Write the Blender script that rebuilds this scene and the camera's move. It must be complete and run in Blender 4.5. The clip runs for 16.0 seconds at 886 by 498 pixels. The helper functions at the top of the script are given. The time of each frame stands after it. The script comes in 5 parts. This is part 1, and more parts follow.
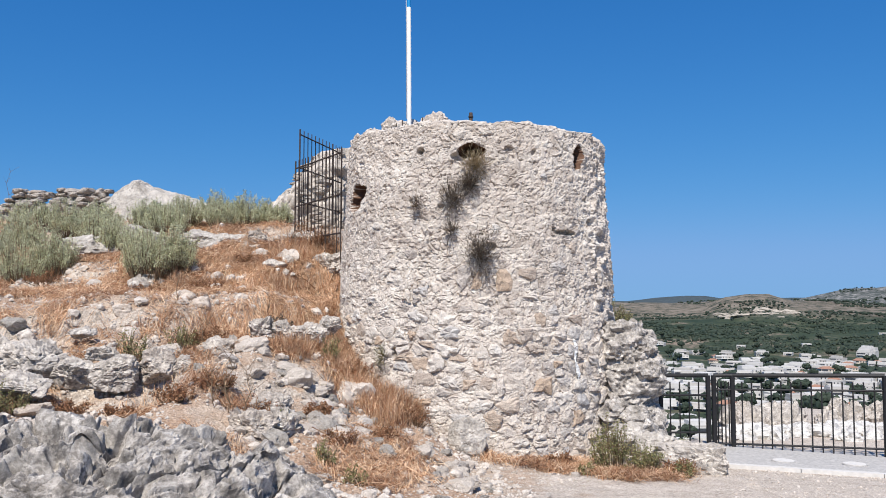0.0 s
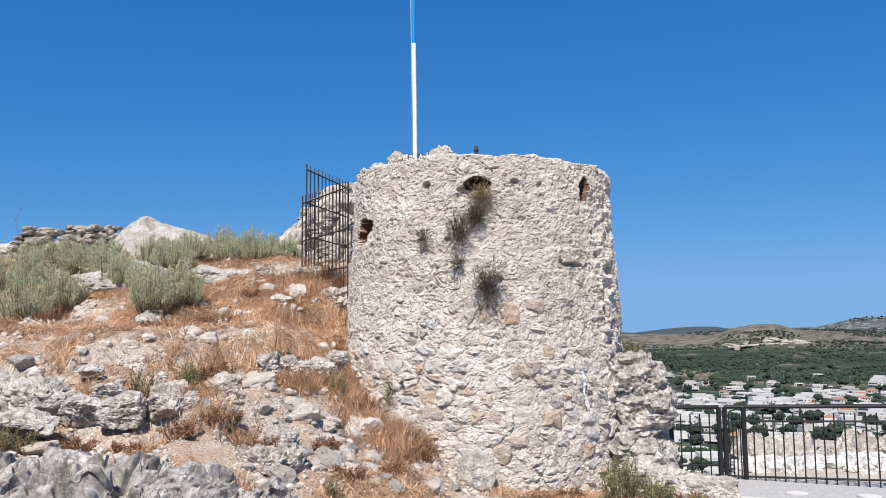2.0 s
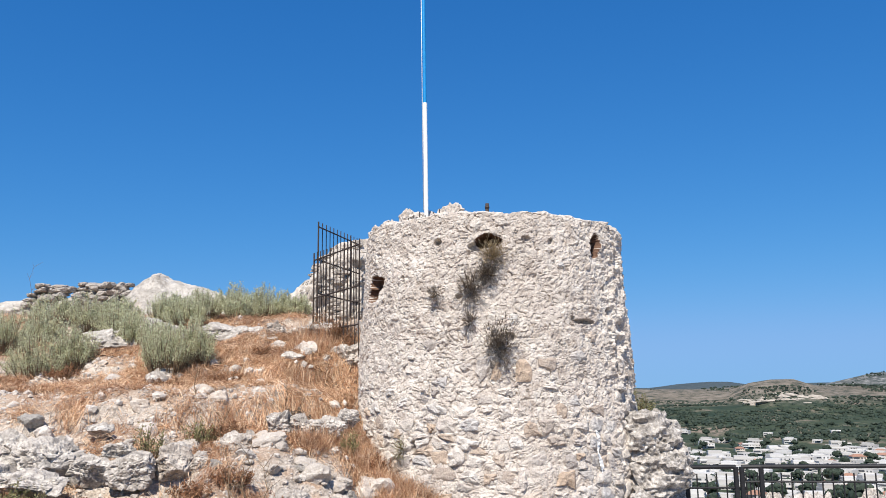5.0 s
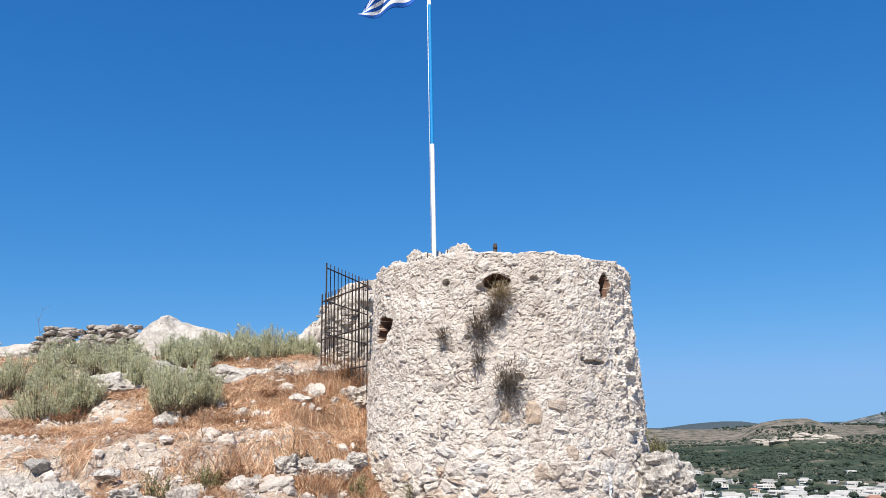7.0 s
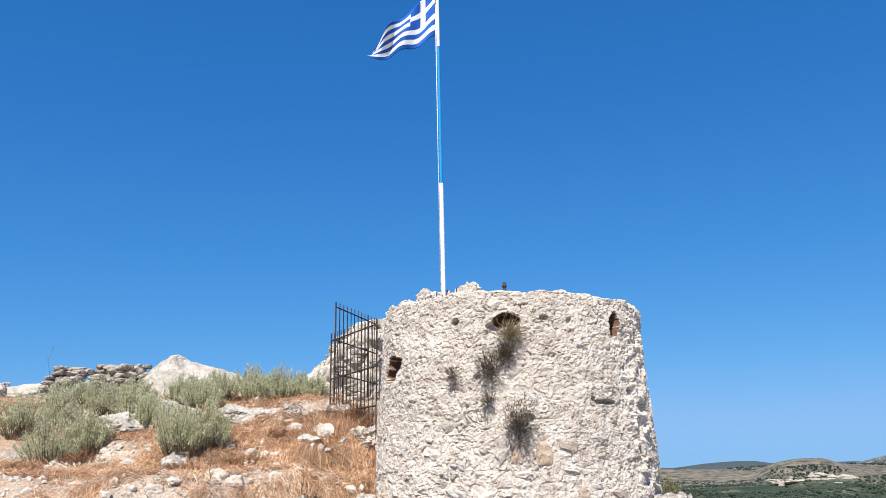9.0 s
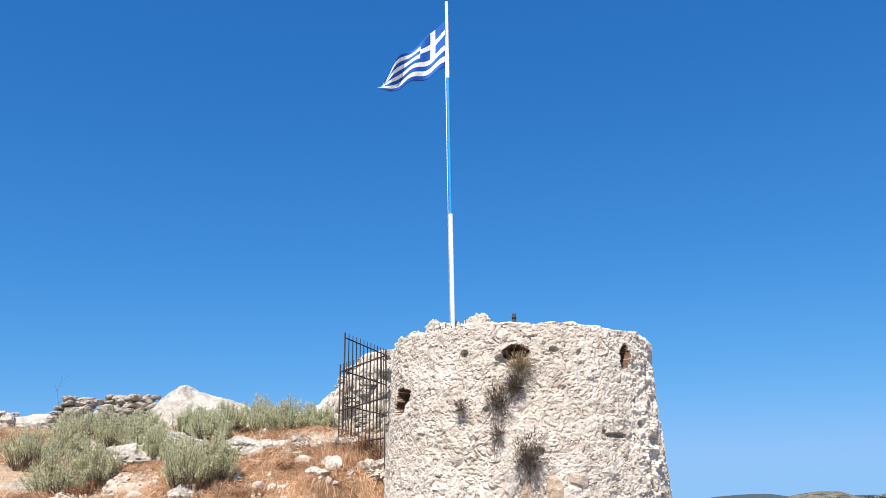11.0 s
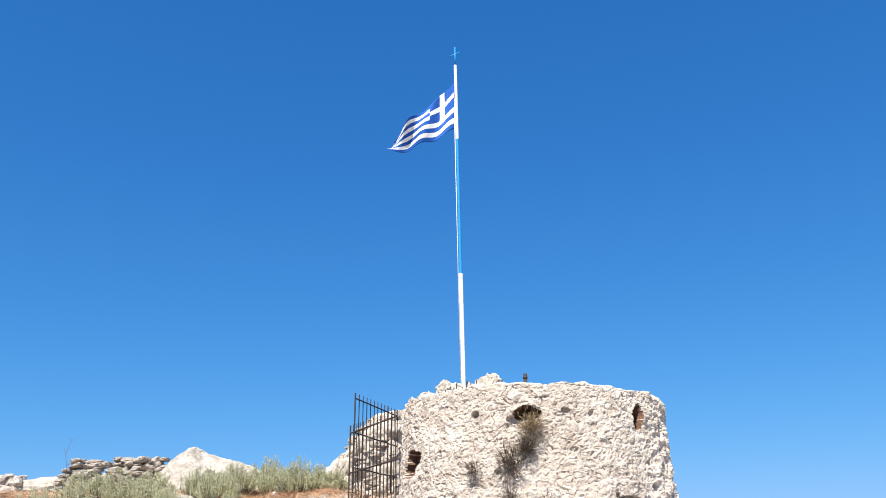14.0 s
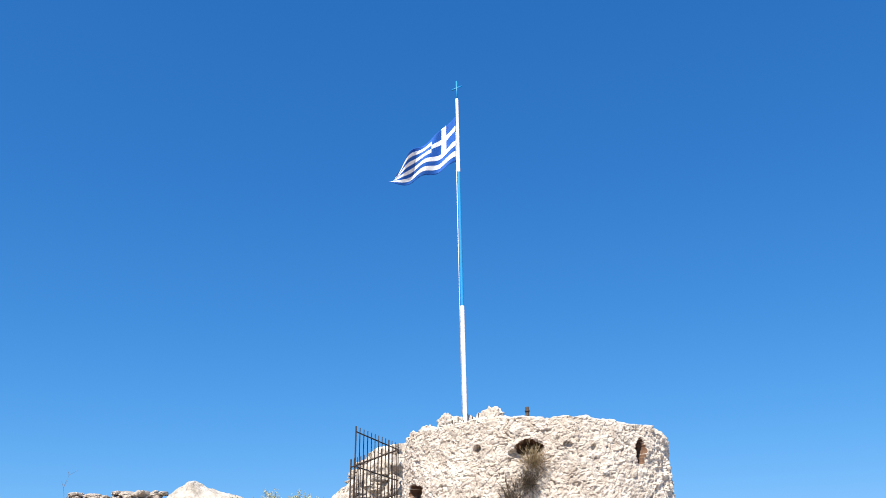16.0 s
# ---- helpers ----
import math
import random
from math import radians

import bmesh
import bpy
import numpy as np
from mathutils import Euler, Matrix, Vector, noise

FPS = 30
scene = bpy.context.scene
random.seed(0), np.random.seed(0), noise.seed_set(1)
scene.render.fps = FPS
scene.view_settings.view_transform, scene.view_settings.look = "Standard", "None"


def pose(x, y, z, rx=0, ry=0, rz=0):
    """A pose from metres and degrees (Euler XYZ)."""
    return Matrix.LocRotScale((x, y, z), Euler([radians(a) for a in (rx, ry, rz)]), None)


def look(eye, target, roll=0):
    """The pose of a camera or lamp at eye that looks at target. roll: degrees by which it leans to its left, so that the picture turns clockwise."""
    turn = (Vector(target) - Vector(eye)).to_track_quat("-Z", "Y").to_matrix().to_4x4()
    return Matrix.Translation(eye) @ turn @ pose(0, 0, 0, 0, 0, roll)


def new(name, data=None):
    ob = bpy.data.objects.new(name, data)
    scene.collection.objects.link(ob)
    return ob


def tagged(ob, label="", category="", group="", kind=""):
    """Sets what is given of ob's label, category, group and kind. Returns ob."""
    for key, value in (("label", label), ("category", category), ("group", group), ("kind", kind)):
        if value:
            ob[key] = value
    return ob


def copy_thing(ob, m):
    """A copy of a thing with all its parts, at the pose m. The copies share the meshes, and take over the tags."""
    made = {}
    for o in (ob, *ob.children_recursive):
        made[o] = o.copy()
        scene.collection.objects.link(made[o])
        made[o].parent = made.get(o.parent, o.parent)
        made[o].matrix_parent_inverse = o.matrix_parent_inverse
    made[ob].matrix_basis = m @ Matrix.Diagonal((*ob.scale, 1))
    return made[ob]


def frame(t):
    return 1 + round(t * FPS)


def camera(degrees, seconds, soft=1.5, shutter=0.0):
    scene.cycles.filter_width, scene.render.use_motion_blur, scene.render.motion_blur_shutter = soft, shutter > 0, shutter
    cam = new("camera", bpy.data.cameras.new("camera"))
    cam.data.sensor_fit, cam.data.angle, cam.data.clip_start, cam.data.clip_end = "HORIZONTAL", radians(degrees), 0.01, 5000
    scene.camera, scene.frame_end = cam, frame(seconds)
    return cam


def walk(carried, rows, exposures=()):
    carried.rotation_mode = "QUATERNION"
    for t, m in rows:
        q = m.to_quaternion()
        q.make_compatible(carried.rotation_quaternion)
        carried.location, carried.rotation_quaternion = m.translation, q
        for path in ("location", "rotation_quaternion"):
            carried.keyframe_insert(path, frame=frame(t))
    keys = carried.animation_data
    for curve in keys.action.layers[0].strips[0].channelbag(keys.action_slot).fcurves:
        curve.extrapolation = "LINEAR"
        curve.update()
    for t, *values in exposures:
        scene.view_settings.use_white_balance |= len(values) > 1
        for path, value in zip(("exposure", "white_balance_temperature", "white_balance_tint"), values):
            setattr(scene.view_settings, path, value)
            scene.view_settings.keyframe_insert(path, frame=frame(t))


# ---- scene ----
# ---- camera ----
EYE = 1.65
FLIGHT = [
    (0.0, 0.000, 3.900, 0.000, 0.000, 0.000, 0.000),
    (0.5, -0.082, 4.407, 0.107, -0.005, -0.000, -0.005),
    (1.0, -0.202, 4.968, 0.220, -0.004, -0.001, -0.007),
    (1.5, -0.329, 5.557, 0.362, -0.002, -0.004, -0.003),
    (2.0, -0.451, 6.172, 0.534, -0.002, -0.008, 0.002),
    (2.5, -0.575, 6.775, 0.625, 0.002, -0.012, 0.005),
    (3.0, -0.692, 7.430, 0.614, 0.002, -0.015, 0.009),
    (3.5, -0.829, 8.056, 0.673, 0.003, -0.017, 0.013),
    (4.0, -0.934, 8.660, 0.623, -0.002, -0.018, 0.023),
    (6.5, -1.551, 11.989, 0.792, -0.010, -0.003, 0.042),
    (7.0, -1.689, 12.676, 0.867, -0.009, 0.000, 0.049),
    (7.5, -1.834, 13.348, 0.943, -0.005, 0.002, 0.052),
    (8.0, -1.971, 14.019, 0.958, -0.005, 0.001, 0.057),
    (8.5, -2.133, 14.689, 1.003, -0.006, -0.006, 0.056),
    (9.0, -2.310, 15.283, 0.889, -0.006, -0.009, 0.063),
    (11.5, -3.243, 17.864, 0.617, 0.024, 0.029, 0.101),
    (12.0, -3.387, 18.492, 0.641, 0.027, 0.027, 0.105),
    (12.5, -3.535, 19.184, 0.631, 0.033, 0.021, 0.107),
    (13.0, -3.676, 19.902, 0.620, 0.038, 0.017, 0.111),
    (13.5, -3.774, 20.601, 0.666, 0.037, 0.012, 0.115),
    (14.0, -3.849, 21.268, 0.671, 0.037, 0.002, 0.120),
    (14.5, -3.899, 21.924, 0.656, 0.036, -0.006, 0.124),
    (15.0, -3.930, 22.547, 0.577, 0.035, -0.009, 0.127),
    (15.5, -3.919, 23.054, 0.605, 0.032, -0.009, 0.129),
    (16.0, -3.900, 23.439, 0.591, 0.030, -0.011, 0.129),
]


def handheld(x, y, z, turn, tilt, lean):
    return pose(x, y, EYE + z, 90 + tilt, 0, -turn) @ pose(0, 0, 0, 0, 0, -lean)


cam = camera(56.05, 16.0, soft=0.9)
walk(cam, [(t, handheld(x, y, z, turn, tilt, lean)) for t, turn, tilt, lean, x, y, z in FLIGHT],
     exposures=[(0.0, 0.34, 6270, 10.5), (4.0, 0.47, 6360, 10), (9.0, 0.65, 6480, 8.5), (16.0, 0.87, 6760, 9)])

# ---- world, sun, exposure ----
SUN_AZ, SUN_EL = radians(193), radians(52)
world = bpy.data.worlds.new("sky")
scene.world = world
world.use_nodes = True
wn = world.node_tree
sky = wn.nodes.new("ShaderNodeTexSky")
sky.sky_type = "NISHITA"
sky.sun_disc = False
sky.sun_elevation, sky.sun_rotation = SUN_EL, SUN_AZ
sky.altitude, sky.air_density, sky.dust_density, sky.ozone_density = 1500, 1.0, 0.0, 5.0
deep = wn.nodes.new("ShaderNodeMix")
deep.data_type, deep.blend_type = "RGBA", "MULTIPLY"
deep.inputs[0].default_value, deep.inputs[7].default_value = 1.0, (0.0343, 0.0702, 0.0967, 1)
wn.links.new(sky.outputs[0], deep.inputs[6])
# a deep, clear blue overhead that pales evenly towards the horizon
split, join = wn.nodes.new("ShaderNodeSeparateColor"), wn.nodes.new("ShaderNodeCombineColor")
wn.links.new(deep.outputs[2], split.inputs[0])
for k, (power, gain, most) in enumerate(((1.3, 19.7, 1.75), (0.78, 6.64, 3.4), (0.58, 7.07, 6.4))):
    up = wn.nodes.new("ShaderNodeMath")
    up.operation = "POWER"
    up.inputs[1].default_value = power
    lift = wn.nodes.new("ShaderNodeMath")
    lift.operation = "MULTIPLY"
    lift.inputs[1].default_value = gain
    wn.links.new(split.outputs[k], up.inputs[0])
    wn.links.new(up.outputs[0], lift.inputs[0])
    even = wn.nodes.new("ShaderNodeMath")
    even.operation = "SMOOTH_MIN"
    even.inputs[1].default_value, even.inputs[2].default_value = most, 0.6 * most
    wn.links.new(lift.outputs[0], even.inputs[0])
    wn.links.new(even.outputs[0], join.inputs[k])
wn.links.new(join.outputs[0], wn.nodes["Background"].inputs[0])
wn.nodes["Background"].inputs[1].default_value = 0.1

sun_data = bpy.data.lights.new("sun", "SUN")
sun_data.energy, sun_data.angle, sun_data.color = 4.9, radians(0.53), (1.0, 0.925, 0.82)
sun = new("sun", sun_data)
sun.matrix_world = look((0, 0, 60), Vector((0, 0, 60)) - Vector(
    (math.sin(SUN_AZ) * math.cos(SUN_EL), math.cos(SUN_AZ) * math.cos(SUN_EL), math.sin(SUN_EL))))


# ---- noise and shape tools ----
def lattice(ix, iy, iz, seed):
    h = (ix.astype(np.int64) * 374761393 + iy.astype(np.int64) * 668265263 + iz.astype(np.int64) * 2147483647 + seed * 974634777) & 0xFFFFFFFF
    h = ((h ^ (h >> 13)) * 1274126177) & 0xFFFFFFFF
    h = ((h ^ (h >> 16)) * 2246822519) & 0xFFFFFFFF
    return ((h ^ (h >> 15)) & 0xFFFFFF) / float(0xFFFFFF)


def vnoise(p, seed=0):
    """Smooth value noise, -1 to 1, of an (n, 3) array."""
    b = np.floor(p)
    f = p - b
    f = f * f * f * (f * (f * 6 - 15) + 10)
    i = b.astype(np.int64)
    out = 0
    for dx in (0, 1):
        for dy in (0, 1):
            for dz in (0, 1):
                w = (f[:, 0] if dx else 1 - f[:, 0]) * (f[:, 1] if dy else 1 - f[:, 1]) * (f[:, 2] if dz else 1 - f[:, 2])
                out = out + w * lattice(i[:, 0] + dx, i[:, 1] + dy, i[:, 2] + dz, seed)
    return out * 2 - 1


def fbm(p, octaves=4, seed=0, gain=0.5):
    a, s, out = 1.0, 1.0, 0
    for k in range(octaves):
        out = out + a * vnoise(p * s + 17.3 * k, seed + k)
        a, s = a * gain, s * 2.03
    return out


def ridged(p, octaves=4, seed=0, gain=0.5):
    a, s, out = 1.0, 1.0, 0
    for k in range(octaves):
        out = out + a * (1 - 2 * np.abs(vnoise(p * s + 9.1 * k, seed + k)))
        a, s = a * gain, s * 2.03
    return out


def broken(p, seed=0):
    """Cells of cracked rock, of an (n, 3) array: gap to the nearest joint, each cell's own number, and a tilted facet in each cell."""
    b = np.floor(p).astype(np.int64)
    n = len(p)
    f1, f2, own, rel = np.full(n, 9.0), np.full(n, 9.0), np.zeros(n), np.zeros((n, 3))
    for dx in (-1, 0, 1):
        for dy in (-1, 0, 1):
            for dz in (-1, 0, 1):
                ix, iy, iz = b[:, 0] + dx, b[:, 1] + dy, b[:, 2] + dz
                h = lattice(ix, iy, iz, seed)
                r = p - np.stack([ix + h, iy + h * 7.31 % 1, iz + h * 53.7 % 1], -1)
                d = np.sqrt((r * r).sum(1))
                near = d < f1
                f2 = np.where(near, f1, np.minimum(f2, d))
                own = np.where(near, h * 191.3 % 1, own)
                rel = np.where(near[:, None], r, rel)
                f1 = np.where(near, d, f1)
    way = np.stack([np.sin(own * 77), np.sin(own * 131 + 1), np.sin(own * 211 + 2)], -1)
    return f2 - f1, own, (rel * way).sum(1)


def step01(a, b, x):
    t = np.clip((x - a) / (b - a), 0, 1)
    return t * t * (3 - 2 * t)


def mesh_from(name, verts, faces, materials=(), smooth=True, face_mats=None):
    me = bpy.data.meshes.new(name)
    me.from_pydata(np.asarray(verts).tolist(), [], faces if isinstance(faces, list) else faces.tolist())
    for m in materials:
        me.materials.append(m)
    me.polygons.foreach_set("use_smooth", [smooth] * len(me.polygons))
    if face_mats is not None:
        me.polygons.foreach_set("material_index", list(face_mats))
    me.update()
    return me


def piece(name, me, parent=None, label=""):
    """A mesh as one object, under a thing or a part."""
    ob = new(name, me)
    if parent is not None:
        ob.parent = parent
    if label:
        ob["label"] = label
    return ob


def part(name, bm, material, parent, label="", smooth=False):
    me = bpy.data.meshes.new(name)
    bm.to_mesh(me)
    bm.free()
    me.materials.append(material)
    me.polygons.foreach_set("use_smooth", [smooth] * len(me.polygons))
    return piece(name, me, parent, label)


def thing(name, at, label, category, group="", kind=""):
    ob = new(name)
    ob.matrix_basis = at if isinstance(at, Matrix) else Matrix.Translation(at)
    return tagged(ob, label, category, group, kind)


def grid_faces(nu, nv, wrap=False):
    i = np.arange(nu * nv).reshape(nv, nu)
    a, b, c, d = i[:-1, :-1], i[:-1, 1:], i[1:, 1:], i[1:, :-1]
    f = np.stack([a, b, c, d], -1).reshape(-1, 4)
    if wrap:
        g = np.stack([i[:-1, -1], i[:-1, 0], i[1:, 0], i[1:, -1]], -1).reshape(-1, 4)
        f = np.concatenate([f, g])
    return f


def ico(levels):
    bm = bmesh.new()
    bmesh.ops.create_icosphere(bm, subdivisions=levels, radius=1)
    v = np.array([q.co[:] for q in bm.verts])
    f = np.array([[q.index for q in p.verts] for p in bm.faces])
    bm.free()
    return v, f


ICO = {k: ico(k) for k in (1, 2, 3, 4, 5, 6)}


def rock_shape(seed, size, levels=3, cuts=12, rough=0.10, fine=3.0, boxy=2.7):
    """An angular, weathered stone: a squarish block cut by random planes, cracked into smaller faces and roughened."""
    rng = np.random.RandomState(seed)
    d, f = ICO[levels]
    block = d / (np.sum(np.abs(d) ** boxy, axis=1) ** (1 / boxy))[:, None]
    n = rng.normal(size=(cuts, 3))
    n /= np.linalg.norm(n, axis=1)[:, None]
    off = rng.uniform(0.60, 0.92, cuts)
    dots = block @ n.T
    r = np.min(np.where(dots > 0.05, off / np.maximum(dots, 0.05), 9), axis=1)
    v = block * np.minimum(r, 1.0)[:, None] * np.array(size)
    s = max(size)
    q = v / s * fine + seed * 3.7
    bent = (q + 0.25 * np.stack([vnoise(q, seed + 1), vnoise(q, seed + 2), vnoise(q, seed + 3)], -1)) * np.array([0.8, 0.8, 1.5])
    joint, own, facet = broken(bent, seed + 4)
    small = broken(bent * 2.6, seed + 6)[2] if levels > 3 else 0
    push = 0.30 * (own - 0.5) + 0.85 * facet + 0.34 * small - 0.30 * step01(0.10, 0.0, joint)
    push = push + 0.30 * fbm(q * 0.8, 2, seed) + 0.14 * ridged(q * 2.2, 3, seed) + 0.07 * fbm(q * 5.5, 3, seed + 5, 0.6)
    out = np.sign(block) * np.abs(block) ** (boxy - 1) / np.array(size)
    out /= np.linalg.norm(out, axis=1)[:, None]
    return v + out * (s * rough * push)[:, None], f


def boxed(bm, lo, hi, bevel=0.0):
    r = bmesh.ops.create_cube(bm, size=1)
    lo, hi = Vector(lo), Vector(hi)
    bmesh.ops.scale(bm, vec=hi - lo, verts=r["verts"])
    bmesh.ops.translate(bm, vec=(lo + hi) / 2, verts=r["verts"])
    if bevel:
        es = list({e for v in r["verts"] for e in v.link_edges})
        bmesh.ops.bevel(bm, geom=es, offset=bevel, segments=1, affect="EDGES", profile=0.5)
    return bm


def rod(bm, a, b, r, sides=8, r2=None):
    a, b = Vector(a), Vector(b)
    q = (b - a).to_track_quat("Z", "Y").to_matrix().to_4x4()
    bmesh.ops.create_cone(bm, cap_ends=True, segments=sides, radius1=r, radius2=r if r2 is None else r2,
                          depth=(b - a).length, matrix=Matrix.Translation((a + b) / 2) @ q)
    return bm


# ---- materials ----
class Nodes:
    def __init__(self, name):
        self.m = bpy.data.materials.new(name)
        self.m.use_nodes = True
        self.t = self.m.node_tree
        self.b = self.t.nodes["Principled BSDF"]
        self.co = self.add("ShaderNodeTexCoord").outputs["Object"]

    def add(self, kind):
        return self.t.nodes.new(kind)

    def link(self, a, b):
        self.t.links.new(a, b)

    def noise(self, scale, detail=6, rough=0.6, coord=None):
        n = self.add("ShaderNodeTexNoise")
        n.inputs["Scale"].default_value, n.inputs["Detail"].default_value, n.inputs["Roughness"].default_value = scale, detail, rough
        self.link(coord or self.co, n.inputs["Vector"])
        return n.outputs["Fac"]

    def cells(self, scale, feature="F1", coord=None, out="Distance"):
        n = self.add("ShaderNodeTexVoronoi")
        n.feature = feature
        n.inputs["Scale"].default_value = scale
        self.link(coord or self.co, n.inputs["Vector"])
        return n.outputs[out]

    def ramp(self, fac, stops):
        n = self.add("ShaderNodeValToRGB")
        e = n.color_ramp.elements
        while len(e) < len(stops):
            e.new(0.5)
        for k, (pos, c) in zip(e, stops):
            k.position, k.color = pos, (*c, 1) if len(c) == 3 else c
        self.link(fac, n.inputs[0])
        return n.outputs[0]

    def mix(self, fac, a, b, mode="MIX"):
        n = self.add("ShaderNodeMix")
        n.data_type, n.blend_type = "RGBA", mode
        for sock, val in ((n.inputs[0], fac), (n.inputs[6], a), (n.inputs[7], b)):
            if isinstance(val, (int, float)):
                sock.default_value = val
            elif isinstance(val, tuple):
                sock.default_value = (*val, 1)
            else:
                self.link(val, sock)
        return n.outputs[2]

    def math(self, op, a, b=0.0):
        n = self.add("ShaderNodeMath")
        n.operation = op
        for sock, val in ((n.inputs[0], a), (n.inputs[1], b)):
            if isinstance(val, (int, float)):
                sock.default_value = val
            else:
                self.link(val, sock)
        return n.outputs[0]

    def bump(self, height, strength=0.5, distance=0.02, below=None):
        n = self.add("ShaderNodeBump")
        n.inputs["Strength"].default_value, n.inputs["Distance"].default_value = strength, distance
        self.link(height, n.inputs["Height"])
        if below is not None:
            self.link(below, n.inputs["Normal"])
        return n.outputs[0]

    def done(self, color, rough=0.9, normal=None, metal=0.0, spec=0.25):
        if isinstance(color, tuple):
            self.b.inputs["Base Color"].default_value = (*color, 1)
        else:
            self.link(color, self.b.inputs["Base Color"])
        self.b.inputs["Roughness"].default_value, self.b.inputs["Metallic"].default_value = rough, metal
        self.b.inputs["Specular IOR Level"].default_value = spec
        if normal is not None:
            self.link(normal, self.b.inputs["Normal"])
        return self.m


def stone_material(name, tones, size=1.0, pits=True, per_piece=0.0, pit_depth=0.03, warm=(0.44, 0.30, 0.19), warm_at=0.62, bumpy=0.8, grime=0.5):
    """Weathered limestone: broad tones, warm stains, grey lichen, small dark pits and fine grain."""
    n = Nodes(name)
    broad = n.noise(0.9 / size, 4, 0.6)
    mid = n.noise(6 / size, 8, 0.65)
    fine = n.noise(45 / size, 6, 0.7)
    col = n.ramp(mid, [(0.36, tones[0]), (0.48, tones[1]), (0.62, tones[2])])
    if per_piece:
        info = n.add("ShaderNodeObjectInfo").outputs["Random"]
        col = n.mix(per_piece, col, n.ramp(info, [(0.0, tones[2]), (0.18, tones[1]), (0.34, (0.40, 0.415, 0.44)), (0.50, tones[2]), (0.63, (0.60, 0.555, 0.515)), (0.76, (0.36, 0.33, 0.31)), (0.88, warm), (0.96, (0.72, 0.69, 0.65))]))
    col = n.mix(n.ramp(n.noise(2.2 / size, 6, 0.7), [(warm_at, (0, 0, 0)), (warm_at + 0.16, (0.55, 0.55, 0.55))]), col, warm)
    col = n.mix(n.ramp(broad, [(0.3, (0.35, 0.35, 0.35)), (0.55, (0, 0, 0))]), col, tones[0])
    # dark lichen, crisp edged, gathering in patches
    lichen = n.ramp(n.noise(17 / size, 10, 0.72), [(0.43, (1, 1, 1)), (0.53, (0, 0, 0))])
    gather = n.ramp(n.noise(1.7 / size, 4, 0.6), [(0.35, (0.15, 0.15, 0.15)), (0.65, (1, 1, 1))])
    col = n.mix(n.math("MULTIPLY", n.math("MULTIPLY", lichen, gather), grime), col, (0.17, 0.155, 0.14))
    col = n.mix(0.5, col, n.ramp(fine, [(0.3, (0.25, 0.24, 0.23)), (0.6, (0.6, 0.58, 0.56))]), "OVERLAY")
    nrm = n.bump(mid, bumpy, 0.03 * size)
    nrm = n.bump(fine, bumpy, 0.010 * size, nrm)
    if pits:
        hole = n.ramp(n.cells(26 / size), [(0.0, (0, 0, 0)), (0.30, (1, 1, 1))])
        sparse = n.ramp(n.noise(9 / size, 2, 0.5), [(0.47, (1, 1, 1)), (0.6, (0, 0, 0))])
        height = n.math("MAXIMUM", hole, sparse)
        nrm = n.bump(height, 0.9, pit_depth * size, nrm)
    return n.done(col, 0.93, nrm, spec=0.15)


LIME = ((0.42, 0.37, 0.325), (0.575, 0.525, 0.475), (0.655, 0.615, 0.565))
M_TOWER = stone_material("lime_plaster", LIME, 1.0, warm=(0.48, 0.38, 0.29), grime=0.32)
M_STONE = stone_material("rubble_stone", LIME, 0.8, per_piece=0.74, warm=(0.47, 0.34, 0.23), pit_depth=0.015, grime=0.45, bumpy=1.0)
M_ROCK = stone_material("karst_rock", ((0.25, 0.225, 0.20), (0.49, 0.45, 0.405), (0.65, 0.61, 0.555)), 0.8, pits=False, per_piece=0.15, warm=(0.42, 0.29, 0.19), grime=0.85, bumpy=1.0)
M_OUTCROP = stone_material("dark_karst", ((0.15, 0.14, 0.13), (0.39, 0.365, 0.335), (0.61, 0.58, 0.545)), 0.7, pits=False, warm=(0.40, 0.30, 0.22), grime=0.9, bumpy=1.0, warm_at=0.7)
M_PALE = stone_material("pale_rock", ((0.34, 0.32, 0.29), (0.46, 0.43, 0.39), (0.55, 0.52, 0.48)), 1.6, pits=False, grime=0.6)
M_WARMROCK = stone_material("ruin_stone", ((0.29, 0.26, 0.23), (0.50, 0.455, 0.405), (0.62, 0.575, 0.52)), 1.0, per_piece=0.2)

M_ROCK_LOOSE = stone_material("loose_limestone", ((0.40, 0.345, 0.295), (0.56, 0.505, 0.445), (0.67, 0.62, 0.565)), 0.6, pits=False, per_piece=0.2, grime=0.35)
M_WASHED = stone_material("whitewashed_rock", ((0.44, 0.43, 0.41), (0.62, 0.61, 0.59), (0.72, 0.72, 0.71)), 1.0, pits=False, grime=0.5)


